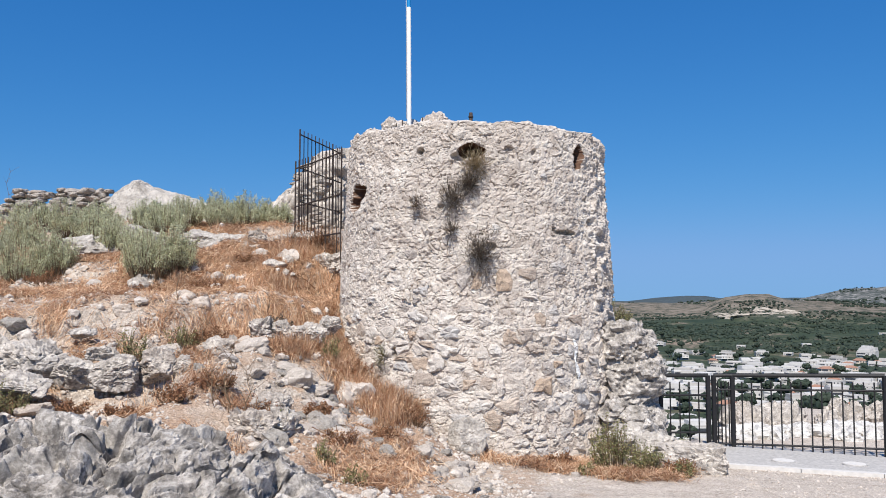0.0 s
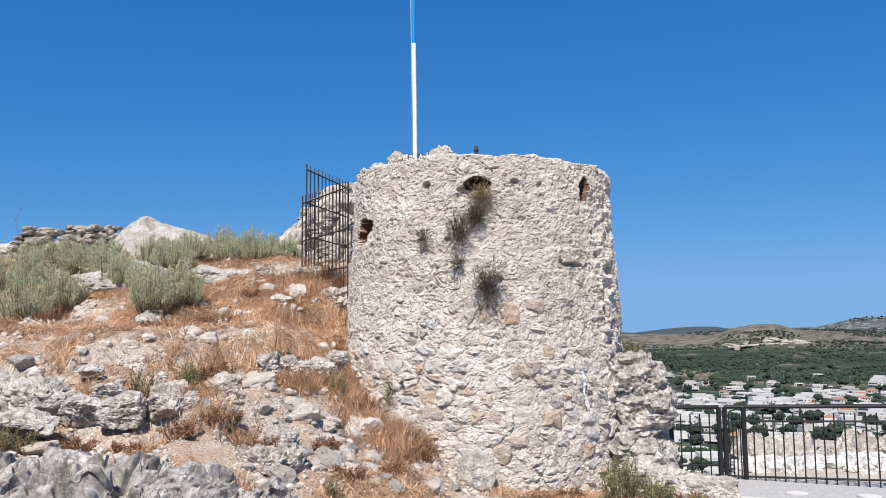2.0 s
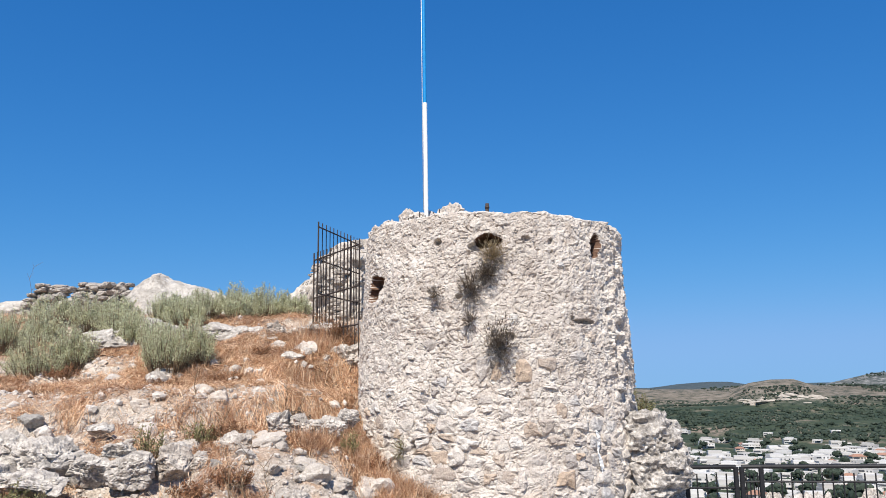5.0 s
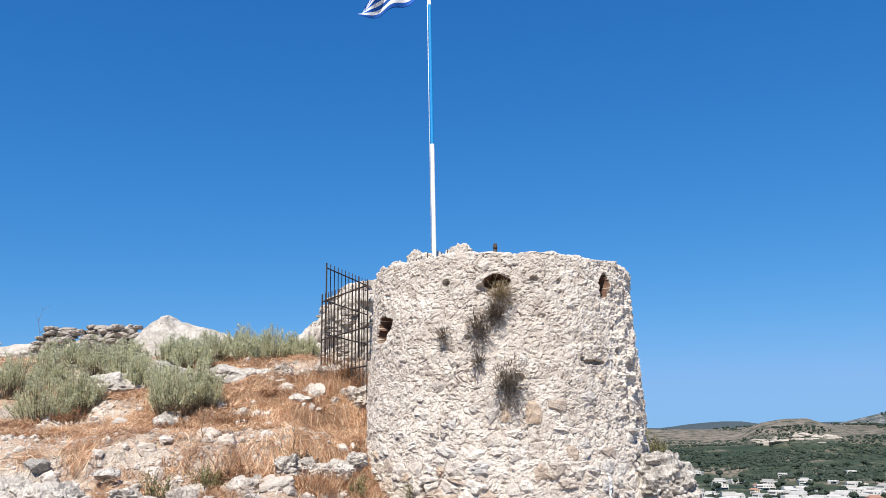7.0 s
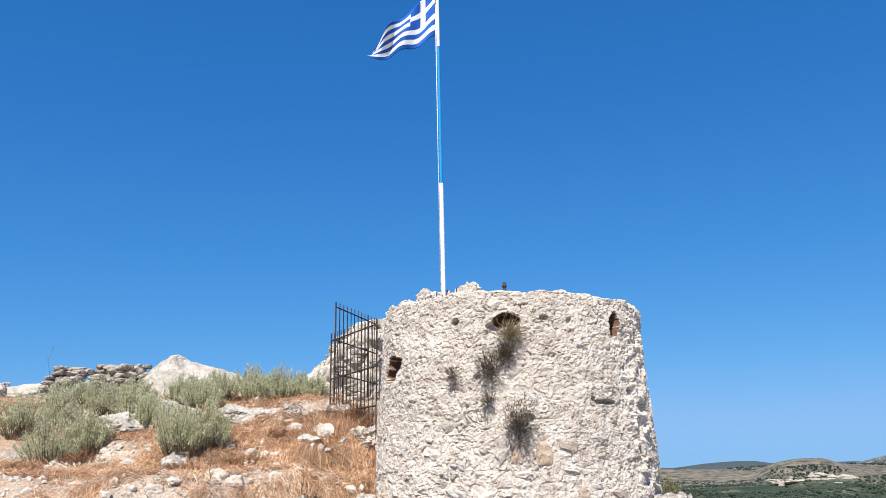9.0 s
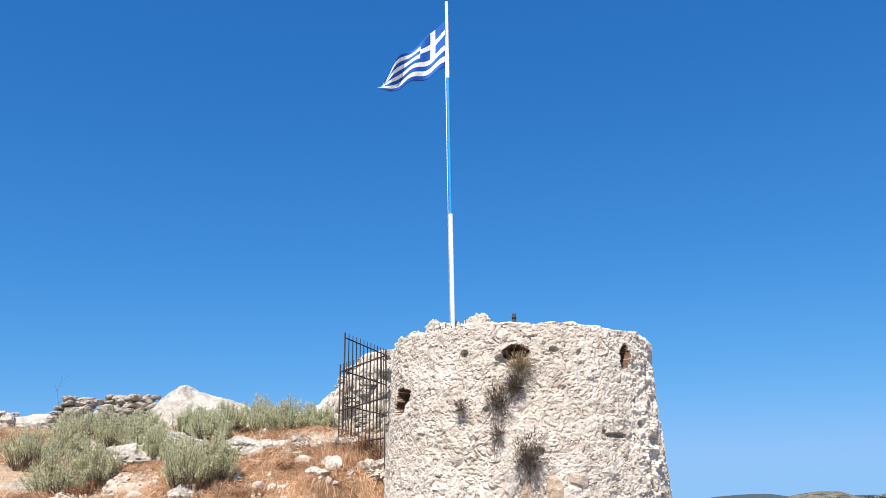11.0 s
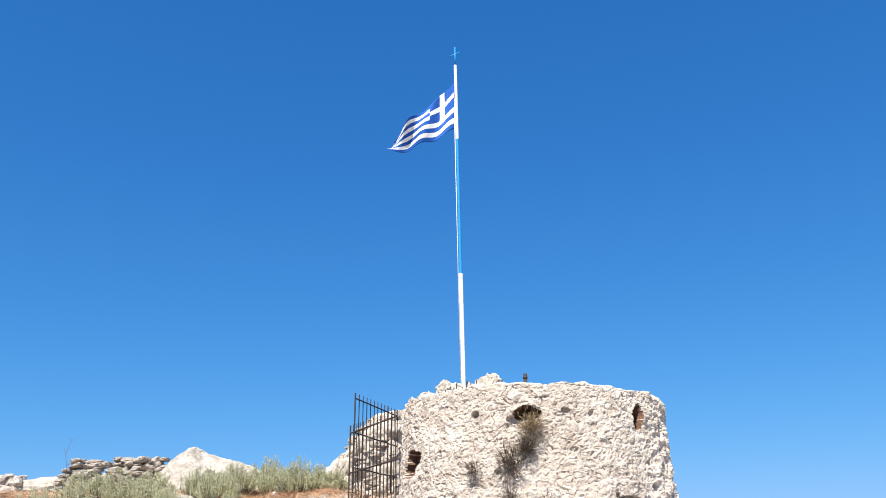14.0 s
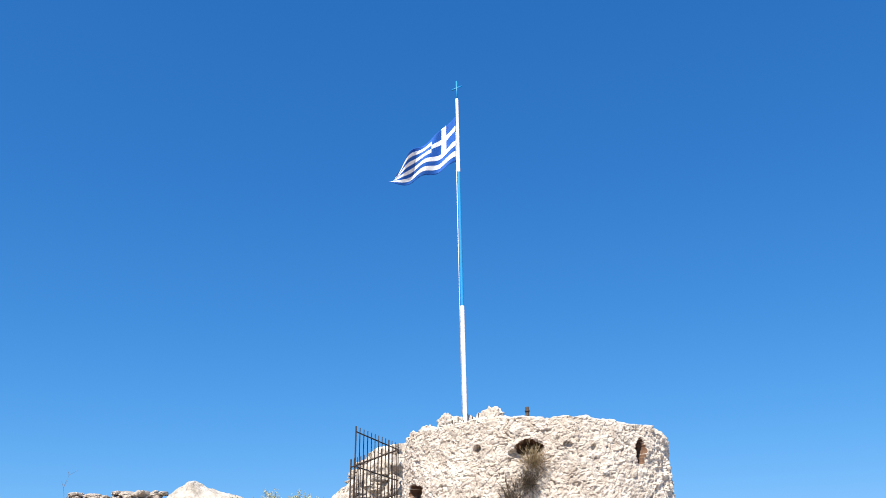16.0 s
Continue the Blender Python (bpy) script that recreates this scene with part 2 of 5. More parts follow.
def soil_material():
    """Dry pale earth with gravel, turning brown under the grass."""
    n = Nodes("dry_earth")
    big, mid, fine = n.noise(0.55, 5, 0.6), n.noise(4, 8, 0.7), n.noise(60, 5, 0.7)
    col = n.ramp(mid, [(0.3, (0.33, 0.245, 0.175)), (0.5, (0.47, 0.38, 0.30)), (0.7, (0.57, 0.485, 0.405))])
    straw = n.ramp(n.noise(1.3, 7, 0.7), [(0.40, (0, 0, 0)), (0.56, (0.85, 0.85, 0.85))])
    where = n.add("ShaderNodeSeparateXYZ")
    n.link(n.add("ShaderNodeNewGeometry").outputs["Position"], where.inputs[0])
    slope = n.ramp(n.math("DIVIDE", n.math("ADD", where.outputs["X"], n.math("MULTIPLY", n.noise(0.8, 8, 0.65), 4.0)), 4.0), [(0.58, (1, 1, 1)), (0.74, (0, 0, 0))])
    straw = n.math("MULTIPLY", straw, slope)
    col = n.mix(slope, n.ramp(mid, [(0.3, (0.42, 0.36, 0.30)), (0.55, (0.57, 0.515, 0.455)), (0.75, (0.64, 0.59, 0.535))]), col)
    col = n.mix(straw, col, n.ramp(fine, [(0.3, (0.24, 0.135, 0.08)), (0.7, (0.48, 0.325, 0.21))]))
    # bedrock shows where the ground is steep
    up = n.add("ShaderNodeSeparateXYZ")
    n.link(n.add("ShaderNodeNewGeometry").outputs["Normal"], up.inputs[0])
    rocky = n.ramp(n.math("ADD", up.outputs["Z"], n.math("MULTIPLY", n.noise(5, 6, 0.7), 0.25)), [(0.84, (1, 1, 1)), (0.95, (0, 0, 0))])
    bare_rock = n.ramp(n.noise(11, 9, 0.72), [(0.36, (0.18, 0.155, 0.13)), (0.48, (0.43, 0.375, 0.32)), (0.65, (0.58, 0.52, 0.455))])
    col = n.mix(rocky, col, bare_rock)
    grit = n.cells(38, out="Color")
    bw = n.add("ShaderNodeRGBToBW")
    n.link(grit, bw.inputs[0])
    col = n.mix(0.22, col, n.ramp(bw.outputs[0], [(0.25, (0.20, 0.17, 0.14)), (0.5, (0.45, 0.41, 0.36)), (0.8, (0.62, 0.58, 0.53))]))
    col = n.mix(0.6, col, n.ramp(fine, [(0.36, (0.16, 0.15, 0.14)), (0.6, (0.66, 0.64, 0.62))]), "OVERLAY")
    pebble = n.ramp(n.cells(34), [(0.0, (1, 1, 1)), (0.5, (0, 0, 0))])
    nrm = n.bump(mid, 0.7, 0.05)
    nrm = n.bump(fine, 0.6, 0.01, nrm)
    nrm = n.bump(pebble, 0.7, 0.012, nrm)
    # scrub, fields and grey limestone far off
    far = n.noise(0.012, 10, 0.72)
    spots = n.noise(0.09, 5, 0.7)
    wild = n.ramp(far, [(0.38, (0.026, 0.042, 0.028)), (0.52, (0.055, 0.07, 0.042)), (0.62, (0.23, 0.185, 0.145))])
    wild = n.mix(n.ramp(spots, [(0.5, (0, 0, 0)), (0.62, (0.8, 0.8, 0.8))]), wild, (0.03, 0.044, 0.03))
    pos = n.add("ShaderNodeNewGeometry").outputs["Position"]
    ln = n.add("ShaderNodeVectorMath")
    ln.operation = "LENGTH"
    n.link(pos, ln.inputs[0])
    dist = ln.outputs["Value"]
    sep = n.add("ShaderNodeSeparateXYZ")
    n.link(pos, sep.inputs[0])
    bare = n.ramp(n.noise(0.03, 8, 0.75), [(0.42, (0, 0, 0)), (0.6, (1, 1, 1))])
    high = n.ramp(n.math("DIVIDE", n.math("ADD", sep.outputs["Z"], 45.0), 60.0), [(0.3, (0, 0, 0)), (0.75, (0.85, 0.85, 0.85))])
    wild = n.mix(n.math("MULTIPLY", bare, high), wild, n.ramp(n.noise(0.12, 6, 0.8), [(0.42, (0.08, 0.085, 0.06)), (0.5, (0.26, 0.22, 0.18)), (0.62, (0.38, 0.345, 0.31))]))
    # dry brown ridges, then grey limestone dotted with scrub
    dry = n.ramp(n.math("DIVIDE", dist, 4000.0), [(0.43, (0, 0, 0)), (0.475, (0.85, 0.85, 0.85))])
    ridge = n.ramp(n.noise(0.04, 8, 0.75), [(0.43, (0.045, 0.052, 0.04)), (0.50, (0.165, 0.14, 0.11)), (0.64, (0.25, 0.215, 0.175))])
    wild = n.mix(dry, wild, ridge)
    scree = n.ramp(n.math("DIVIDE", dist, 4000.0), [(0.56, (0, 0, 0)), (0.63, (0.9, 0.9, 0.9))])
    wild = n.mix(scree, wild, n.ramp(n.noise(0.035, 9, 0.78), [(0.46, (0.05, 0.065, 0.062)), (0.52, (0.14, 0.145, 0.14)), (0.60, (0.30, 0.295, 0.28))]))
    # the farthest chain takes a blue-grey tint: distance haze put into the base colour
    far_haze = n.ramp(n.math("DIVIDE", dist, 4000.0), [(0.86, (0, 0, 0)), (0.93, (0.9, 0.9, 0.9))])
    wild = n.mix(far_haze, wild, (0.055, 0.075, 0.085))
    reach = n.ramp(n.math("DIVIDE", dist, 200.0), [(0.14, (0, 0, 0)), (0.3, (1, 1, 1))])
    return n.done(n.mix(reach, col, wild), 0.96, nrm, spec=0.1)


def plain(name, color, rough=0.6, metal=0.0, vary=0.12, scale=30.0, bump=0.2, spec=0.3, each=0.0):
    n = Nodes(name)
    f = n.noise(scale, 5, 0.65)
    lo, hi = tuple(c * (1 - vary) for c in color), tuple(min(1, c * (1 + vary)) for c in color)
    col = n.ramp(f, [(0.3, lo), (0.7, hi)])
    if each:
        own = n.ramp(n.add("ShaderNodeObjectInfo").outputs["Random"], [(0.0, (1, 1, 1)), (0.5, (0.85, 0.84, 0.82)), (1.0, (0.62, 0.59, 0.55))])
        col = n.mix(each, col, own, "MULTIPLY")
    return n.done(col, rough, n.bump(f, bump, 0.004), metal, spec)


def leafy(name, tones, rough=0.7, patchy=0.0):
    """Foliage: each leaf or blade takes its own tone."""
    n = Nodes(name)
    rnd = n.add("ShaderNodeNewGeometry").outputs["Random Per Island"]
    stops = [(i / (len(tones) - 1), c) for i, c in enumerate(tones)]
    col = n.ramp(rnd, stops)
    if patchy:
        col = n.mix(patchy, col, n.ramp(n.noise(1.6, 4, 0.6), [(0.34, (0.62, 0.52, 0.48)), (0.5, (1.0, 0.95, 0.9)), (0.66, (1.25, 1.25, 1.25))]), "MULTIPLY")
    n.done(col, rough, spec=0.2)
    # thin leaves let some light through
    glow, both, out = n.add("ShaderNodeBsdfTranslucent"), n.add("ShaderNodeMixShader"), n.t.nodes["Material Output"]
    n.link(col, glow.inputs[0])
    both.inputs[0].default_value = 0.28
    n.link(n.b.outputs[0], both.inputs[1])
    n.link(glow.outputs[0], both.inputs[2])
    n.link(both.outputs[0], out.inputs[0])
    return n.m


M_SOIL = soil_material()
M_IRON = plain("black_iron", (0.022, 0.022, 0.024), 0.55, 0.3, 0.3)
M_RUST = plain("rusty_iron", (0.06, 0.045, 0.038), 0.75, 0.2, 0.4)
M_WHITE = plain("white_paint", (0.80, 0.80, 0.78), 0.45, 0, 0.05)
M_BLUE = plain("blue_paint", (0.015, 0.24, 0.56), 0.45, 0, 0.08)
M_STRAW = leafy("dry_grass", [(0.36, 0.20, 0.115), (0.56, 0.36, 0.22), (0.67, 0.49, 0.335), (0.75, 0.61, 0.455), (0.46, 0.275, 0.16), (0.26, 0.135, 0.08)], patchy=0.9)
M_SAGE = leafy("sage_leaves", [(0.42, 0.45, 0.275), (0.53, 0.55, 0.365), (0.61, 0.625, 0.45), (0.47, 0.50, 0.32), (0.57, 0.53, 0.36)], patchy=0.35)
M_GREEN = leafy("green_leaves", [(0.14, 0.15, 0.06), (0.24, 0.245, 0.105), (0.35, 0.32, 0.165), (0.18, 0.185, 0.075), (0.36, 0.27, 0.155)])
M_DRYBUSH = leafy("dead_twigs", [(0.075, 0.06, 0.05), (0.15, 0.12, 0.095), (0.28, 0.235, 0.18), (0.10, 0.08, 0.065)])
# earth of the wall holes, with the shade inside them put into its colour
M_SHADED_EARTH = plain("shaded_red_earth", (0.15, 0.088, 0.06), 0.95, 0, 0.35, 25, 0.6)
M_STEM = plain("stems", (0.17, 0.12, 0.075), 0.9)

# ---- ground ----
GX = np.array([-12, -6, -4, -2.6, -1.6, -0.7, 0.4, 2, 6.0])
GY = np.array([0, 5, 7, 8.5, 9.5, 10.5, 12, 13.5, 16, 20.0])
GZ = np.array([
    [0.30, 0.20, 0.10, 0.05, 0.00, 0.00, 0.00, 0.00, 0.00],
    [0.50, 0.40, 0.30, 0.25, 0.20, 0.10, 0.00, -0.05, -0.10],
    [0.90, 0.70, 0.55, 0.45, 0.30, 0.10, -0.02, -0.10, -0.15],
    [1.20, 0.90, 0.75, 0.76, 0.53, 0.21, -0.12, -0.17, -0.20],
    [1.60, 1.35, 1.30, 1.18, 0.81, 0.32, -0.14, -0.22, -0.28],
    [1.90, 1.70, 1.69, 1.53, 1.12, 0.45, -0.14, -0.26, -0.33],
    [2.40, 2.00, 2.05, 1.98, 1.62, 0.80, 0.20, -0.30, -0.36],
    [2.90, 2.47, 2.57, 2.66, 2.50, 1.60, 0.60, -0.40, -0.40],
    [3.30, 3.10, 3.10, 3.00, 2.85, 2.00, 1.00, -0.90, -0.80],
    [3.40, 3.10, 3.00, 2.80, 2.60, 1.80, 0.80, -2.0, -1.50]])
VALLEY = EYE - 62


def table(x, y):
    """The hill's heights between the rows and columns above, eased."""
    x, y = np.clip(x, GX[0], GX[-1]), np.clip(y, GY[0], GY[-1])
    i = np.clip(np.searchsorted(GX, x) - 1, 0, len(GX) - 2)
    j = np.clip(np.searchsorted(GY, y) - 1, 0, len(GY) - 2)
    u, v = (x - GX[i]) / (GX[i + 1] - GX[i]), (y - GY[j]) / (GY[j + 1] - GY[j])
    u, v = 0.5 * u + 0.5 * u * u * (3 - 2 * u), 0.5 * v + 0.5 * v * v * (3 - 2 * v)
    return (GZ[j, i] * (1 - u) + GZ[j, i + 1] * u) * (1 - v) + (GZ[j + 1, i] * (1 - u) + GZ[j + 1, i + 1] * u) * v


def far_height(x, y):
    """Castle hill, valley floor and the ridges beyond it."""
    r = np.hypot(x, y)
    az = np.degrees(np.arctan2(x, y))
    p = np.stack([x, y, 0 * x], -1)
    n1, n2 = fbm(p / 420.0, 5, 31), fbm(p / 90.0, 4, 77)
    z = VALLEY + 3 * n2 * step01(200, 900, r) + step01(900, 2100, r) * (38 + 10 * n1)
    # low brown ridge, flat knoll, grey mountain and the last blue chain
    z = z + (26 + 6 * n1) * np.exp(-((r - 2300) / 420) ** 2) * step01(28, 21, az)
    knoll = np.hypot((az - 20.4) / 4.0, (r - 2000) / 420)
    z = z + 25 * (1 - step01(0.34, 0.86, knoll)) * (1 + 0.06 * n2)
    z = z + (104 + 34 * n1 + 12 * n2) * np.exp(-((r - 3000) / 700) ** 2) * step01(18.0, 31.0, az)
    z = z + (53 + 9 * n1 + 6 * np.sin(az * 0.8 + 1.0)) * np.exp(-((r - 4050) / 300) ** 2)
    return z


def height(x, y, rough=True):
    x, y = np.asarray(x, float), np.asarray(y, float)
    near = table(x, y)
    # the ground breaks off behind the railing, past the crest and round the hill
    gap = step01(12.6, 15.5, y) * step01(1.6, 2.6, x) * step01(0.335 * y, 0.285 * y, x)
    near = near - 7 * gap
    near = near - 0.19 * step01(-2.6, -3.0, x) * step01(7.4, 8.3, y) * step01(9.05, 8.8, y)
    r = np.hypot(x, y - 8)
    out = step01(19, 130, r)
    far = far_height(x, y)
    z = near * (1 - out) + far * out
    if rough:
        p = np.stack([x, y, 0 * x], -1)
        path = step01(1.0, 2.6, x - 0.18 * (y - 8)) * step01(13, 11, y)
        front = step01(7.5, 9.5, y + 1.2 * x) * (1 - path)
        amp = (0.012 + 0.105 * step01(0.6, -0.8, x) * (0.35 + 0.65 * front)) * (1 - path * 0.9)
        z = z + amp * (1 - out) * (ridged(p * 1.4, 5, 3) + 0.35 * fbm(p * 6, 3, 8))
        ledges = 0.10 * step01(-0.6, -2.0, x) * step01(8, 9, y) * (1 - out)
        z = z + ledges * np.sign(np.sin(z * 9 + fbm(p * 0.8, 3, 5))) * np.abs(np.sin(z * 9 + fbm(p * 0.8, 3, 5))) ** 0.6
    return z


def spread(lo, hi, fine, reach, growth):
    a = list(np.arange(lo, hi, fine))
    s, v = fine, a[-1]
    while v < reach:
        s *= growth
        v += s
        a.append(v)
    s, v = fine, a[0]
    while v > -reach:
        s *= growth
        v -= s
        a.insert(0, v)
    return np.array(a)


gx, gy = spread(-8.5, 7, 0.05, 4400, 1.075), spread(4.5, 17.5, 0.05, 4400, 1.075)
xx, yy = np.meshgrid(gx, gy)
ground_z = height(xx.ravel(), yy.ravel())
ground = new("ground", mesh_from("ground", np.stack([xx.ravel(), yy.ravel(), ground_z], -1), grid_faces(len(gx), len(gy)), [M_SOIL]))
tagged(ground, "dry stony hillside of pale earth falling to a green valley", "ground", kind="structure")


def ground_at(x, y):
    return float(height(np.array([x]), np.array([y]))[0])


# ---- the round tower ----
TX, TY, T_TOP, T_BASE = 0.455, 12.2, 4.0, -0.45


def tower_radius(z):
    return 2.005 - (z - 0.83) * 0.062


# openings: angle from the side facing the path (right is positive), height, half width, half height, depth
HOLES = [(-3.0, 3.61, 0.175, 0.085, 0.95), (-8.0, 3.53, 0.10, 0.05, 0.14), (45.5, 3.60, 0.08, 0.15, 0.45), (36.5, 2.59, 0.17, 0.035, 0.12),
         (-60, 3.19, 0.21, 0.13, 0.70), (-62, 3.05, 0.16, 0.13, 0.55), (-24, 3.62, 0.05, 0.05, 0.12), (12, 3.63, 0.06, 0.035, 0.06), (22, 3.60, 0.05, 0.05, 0.06),
         (4.5, 2.38, 0.055, 0.05, 0.10), (-32, 1.05, 0.05, 0.07, 0.14), (50, 3.05, 0.05, 0.07, 0.10), (52, 2.75, 0.06, 0.05, 0.08),
         (30, 2.62, 0.03, 0.03, 0.08), (-40, 3.2, 0.03, 0.03, 0.08), (-15, 2.9, 0.035, 0.03, 0.08)]


def tower_skin(theta, z):
    """Radius of the weathered wall face; theta in radians, 0 faces the path."""
    R = tower_radius(z)
    p = np.stack([R * np.sin(theta) * 1.0, -R * np.cos(theta), z], -1)
    old = step01(1.35, 1.95, z + 0.25 * vnoise(p * 1.7, 4))
    r = R + 0.028 * fbm(p * 1.3, 3, 11)
    r = r + (0.009 - 0.002 * old) * ridged(p * 7, 4, 21, 0.6)
    r = r + 0.004 * ridged(p * 21, 3, 27)
    warp = p + 0.03 * np.stack([vnoise(p * 6, 36), vnoise(p * 6, 37), vnoise(p * 6, 38)], -1)
    q = vnoise(warp * np.array([20, 20, 30]), 33) * 0.65 + vnoise(p * 47, 35) * 0.35
    r = r - (0.013 + 0.008 * old) * step01(0.50, 0.62, q)
    joint, own, facet = broken(warp * np.array([13, 13, 17]), 34)
    r = r + 0.007 * (own - 0.5) * (0.4 + 0.6 * old) + 0.010 * facet - 0.007 * step01(0.16, 0.03, joint)
    crack = np.abs(vnoise(warp * np.array([7, 7, 12]), 57))
    r = r - (0.009 + 0.012 * old) * step01(0.07, 0.02, crack) * step01(-0.05, 0.2, vnoise(p * 4.5, 58))
    # broken, rougher stretch on the shaded flank
    flank = step01(radians(38), radians(60), theta)
    r = r + flank * 0.04 * ridged(p * 5.5, 4, 41)
    for a, hz, hw, hh, dep in HOLES:
        e = np.hypot((theta - radians(a)) * R / hw, (z - hz) / hh) + 0.28 * vnoise(p * 9, 61)
        r = r - dep * step01(1.0, 0.92, e)
    return r


def rim_height(theta):
    q = np.stack([np.sin(theta) * 3, np.cos(theta) * 3, 0 * theta], -1)
    return T_TOP - 0.02 + 0.035 * fbm(q * 1.3, 3, 71) + 0.010 * ridged(q * 5, 3, 72) - 0.10 * step01(-0.95, -1.5, theta) - 0.04 * step01(0.4, 1.0, theta)


def tower_surface(theta, z):
    r = tower_skin(theta, z)
    return np.stack([TX + r * np.sin(theta), TY - r * np.cos(theta), z], -1)


def build_tower():
    tower = thing("round_tower", (0, 0, 0), "squat round rubble tower with weathered lime plaster and a ragged top", "tower")
    lo, hi = radians(-118), radians(118)
    th = np.concatenate([np.linspace(lo, hi, 780), np.linspace(hi, lo + 2 * math.pi, 40)[1:-1]])
    nz = 330
    T, Z = [], []
    tops = rim_height(np.where(th > math.pi, th - 2 * math.pi, th))
    for k in range(nz):
        T.append(th)
        Z.append(T_BASE + (tops - T_BASE) * k / (nz - 1))
    T, Z = np.concatenate(T), np.concatenate(Z)
    Tw = np.where(T > math.pi, T - 2 * math.pi, T)
    V = tower_surface(Tw, Z)
    F = grid_faces(len(th), nz, True)
    # rounded crown: rings that close over the top
    add, n = [], len(th)
    last = V[-n:]
    centre = np.array([TX, TY, 0])
    for k, (s, dz) in enumerate([(0.985, 0.03), (0.94, 0.05), (0.86, 0.03), (0.7, 0.0), (0.45, 0.0), (0.2, 0.02), (0.02, 0.02)]):
        ring = last.copy()
        ring[:, :2] = centre[:2] + (last[:, :2] - centre[:2]) * s
        ring[:, 2] += dz - 0.03 + 0.022 * ridged(ring * 3.2, 3, 81) + 0.012 * vnoise(ring * 11, 5)
        add.append(ring)
    V2 = np.concatenate([V] + add)
    G = np.concatenate([grid_faces(n, len(add) + 1, True) + len(V) - n])
    faces = np.concatenate([F, G])
    # red-brown earth lines the deep cavities, toned dark to stand for their shade
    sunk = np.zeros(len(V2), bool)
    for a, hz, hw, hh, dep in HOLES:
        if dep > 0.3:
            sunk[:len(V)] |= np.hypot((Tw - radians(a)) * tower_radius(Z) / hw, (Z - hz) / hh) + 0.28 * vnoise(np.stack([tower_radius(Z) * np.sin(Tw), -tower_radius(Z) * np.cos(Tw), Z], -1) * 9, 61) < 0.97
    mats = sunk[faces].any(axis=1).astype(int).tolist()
    piece("wall", mesh_from("tower_wall", V2, faces, [M_TOWER, M_SHADED_EARTH], False, mats), tower)
    return tower


tower = build_tower()

# ---- flagpole and flag on the tower ----
POLE_X, POLE_Y = -0.485, 11.9


def build_flagpole():
    pole = thing("flagpole", pose(POLE_X, POLE_Y, 3.85, 0, -0.35, 0), "white and sky-blue steel flagpole topped by a thin blue cross", "flagpole")
    for a, b, r, m, label in ((0, 2.15, 0.031, M_WHITE, "white lower tube"), (2.15, 4.46, 0.025, M_BLUE, "sky-blue middle tube"), (4.46, 5.86, 0.025, M_WHITE, "white upper tube")):
        part("tube", rod(bmesh.new(), (0, 0, a), (0, 0, b), r, 16), m, pole, label)
    bm = rod(bmesh.new(), (0, 0, 5.84), (0, 0, 6.22), 0.013, 8)
    rod(bm, (-0.085, -0.02, 6.03), (0.085, 0.02, 6.13), 0.013, 8)
    part("cross", bm, M_BLUE, pole, "thin blue metal cross", True)
    bm = bmesh.new()
    rod(bm, (-0.040, -0.02, 0.5), (-0.033, -0.02, 5.2), 0.005, 6)
    part("halyard", bm, M_WHITE, pole, "thin white rope", True)


build_flagpole()


def build_flag():
    """Nine stripes with a cross in the canton, hanging out to the side and down."""
    nu, nv = 54, 36
    V, mats = [], []
    hoist, fly = 0.86, 1.34
    for j in range(nv + 1):
        for i in range(nu + 1):
            u, v = i / nu, j / nv
            droop = 1.08 * u ** 1.05
            x = -(fly * 0.80 * u) * (1 - 0.10 * (1 - v) * u) - 0.05
            z = 9.36 - hoist * v * (1 - 0.46 * u * u) - droop * (1 - 0.24 * v) - 0.05 * math.sin(2.6 * u)
            fold = 0.13 * math.sin(7.5 * u + 2.4 * v) * u ** 0.7 + 0.045 * math.sin(15 * u - 3 * v)
            z += 0.034 * math.sin(8.5 * u + 1.0 + 1.6 * v) * min(1, 4 * u)
            V.append((POLE_X - 0.02 + x, POLE_Y + fold - 0.25 * u, z))
    for j in range(nv):
        for i in range(nu):
            s = int(j / (nv / 9))
            u = i / nu
            blue = s % 2 == 0
            if u < 10 / 27 and s < 5:
                blue = not (s == 2 or 4 / 27 <= u < 6 / 27)
            mats.append(0 if blue else 1)
    flag_blue = plain("flag_blue", (0.008, 0.085, 0.37), 0.8, 0, 0.15)
    flag_white = plain("flag_white", (0.78, 0.78, 0.79), 0.8, 0, 0.06)
    me = mesh_from("flag", np.array(V), grid_faces(nu + 1, nv + 1), [flag_blue, flag_white], True, mats)
    flag = new("flag", me)
    so = flag.modifiers.new("thickness", "SOLIDIFY")
    so.thickness = 0.004
    tagged(flag, "worn blue and white striped flag hanging half unfurled", "flag")


build_flag()


def build_stub():
    s = thing("pipe_stub", (0.39, 11.6, 3.9), "short rusty pipe stub standing on top of the tower", "pipe")
    part("pipe", rod(bmesh.new(), (0, 0, 0), (0.004, 0, 0.47), 0.026, 12), M_RUST, s, "", True)
    part("cap", rod(bmesh.new(), (0.003, 0, 0.40), (0.003, 0, 0.425), 0.034, 12), M_RUST, s, "rusty collar", True)


build_stub()


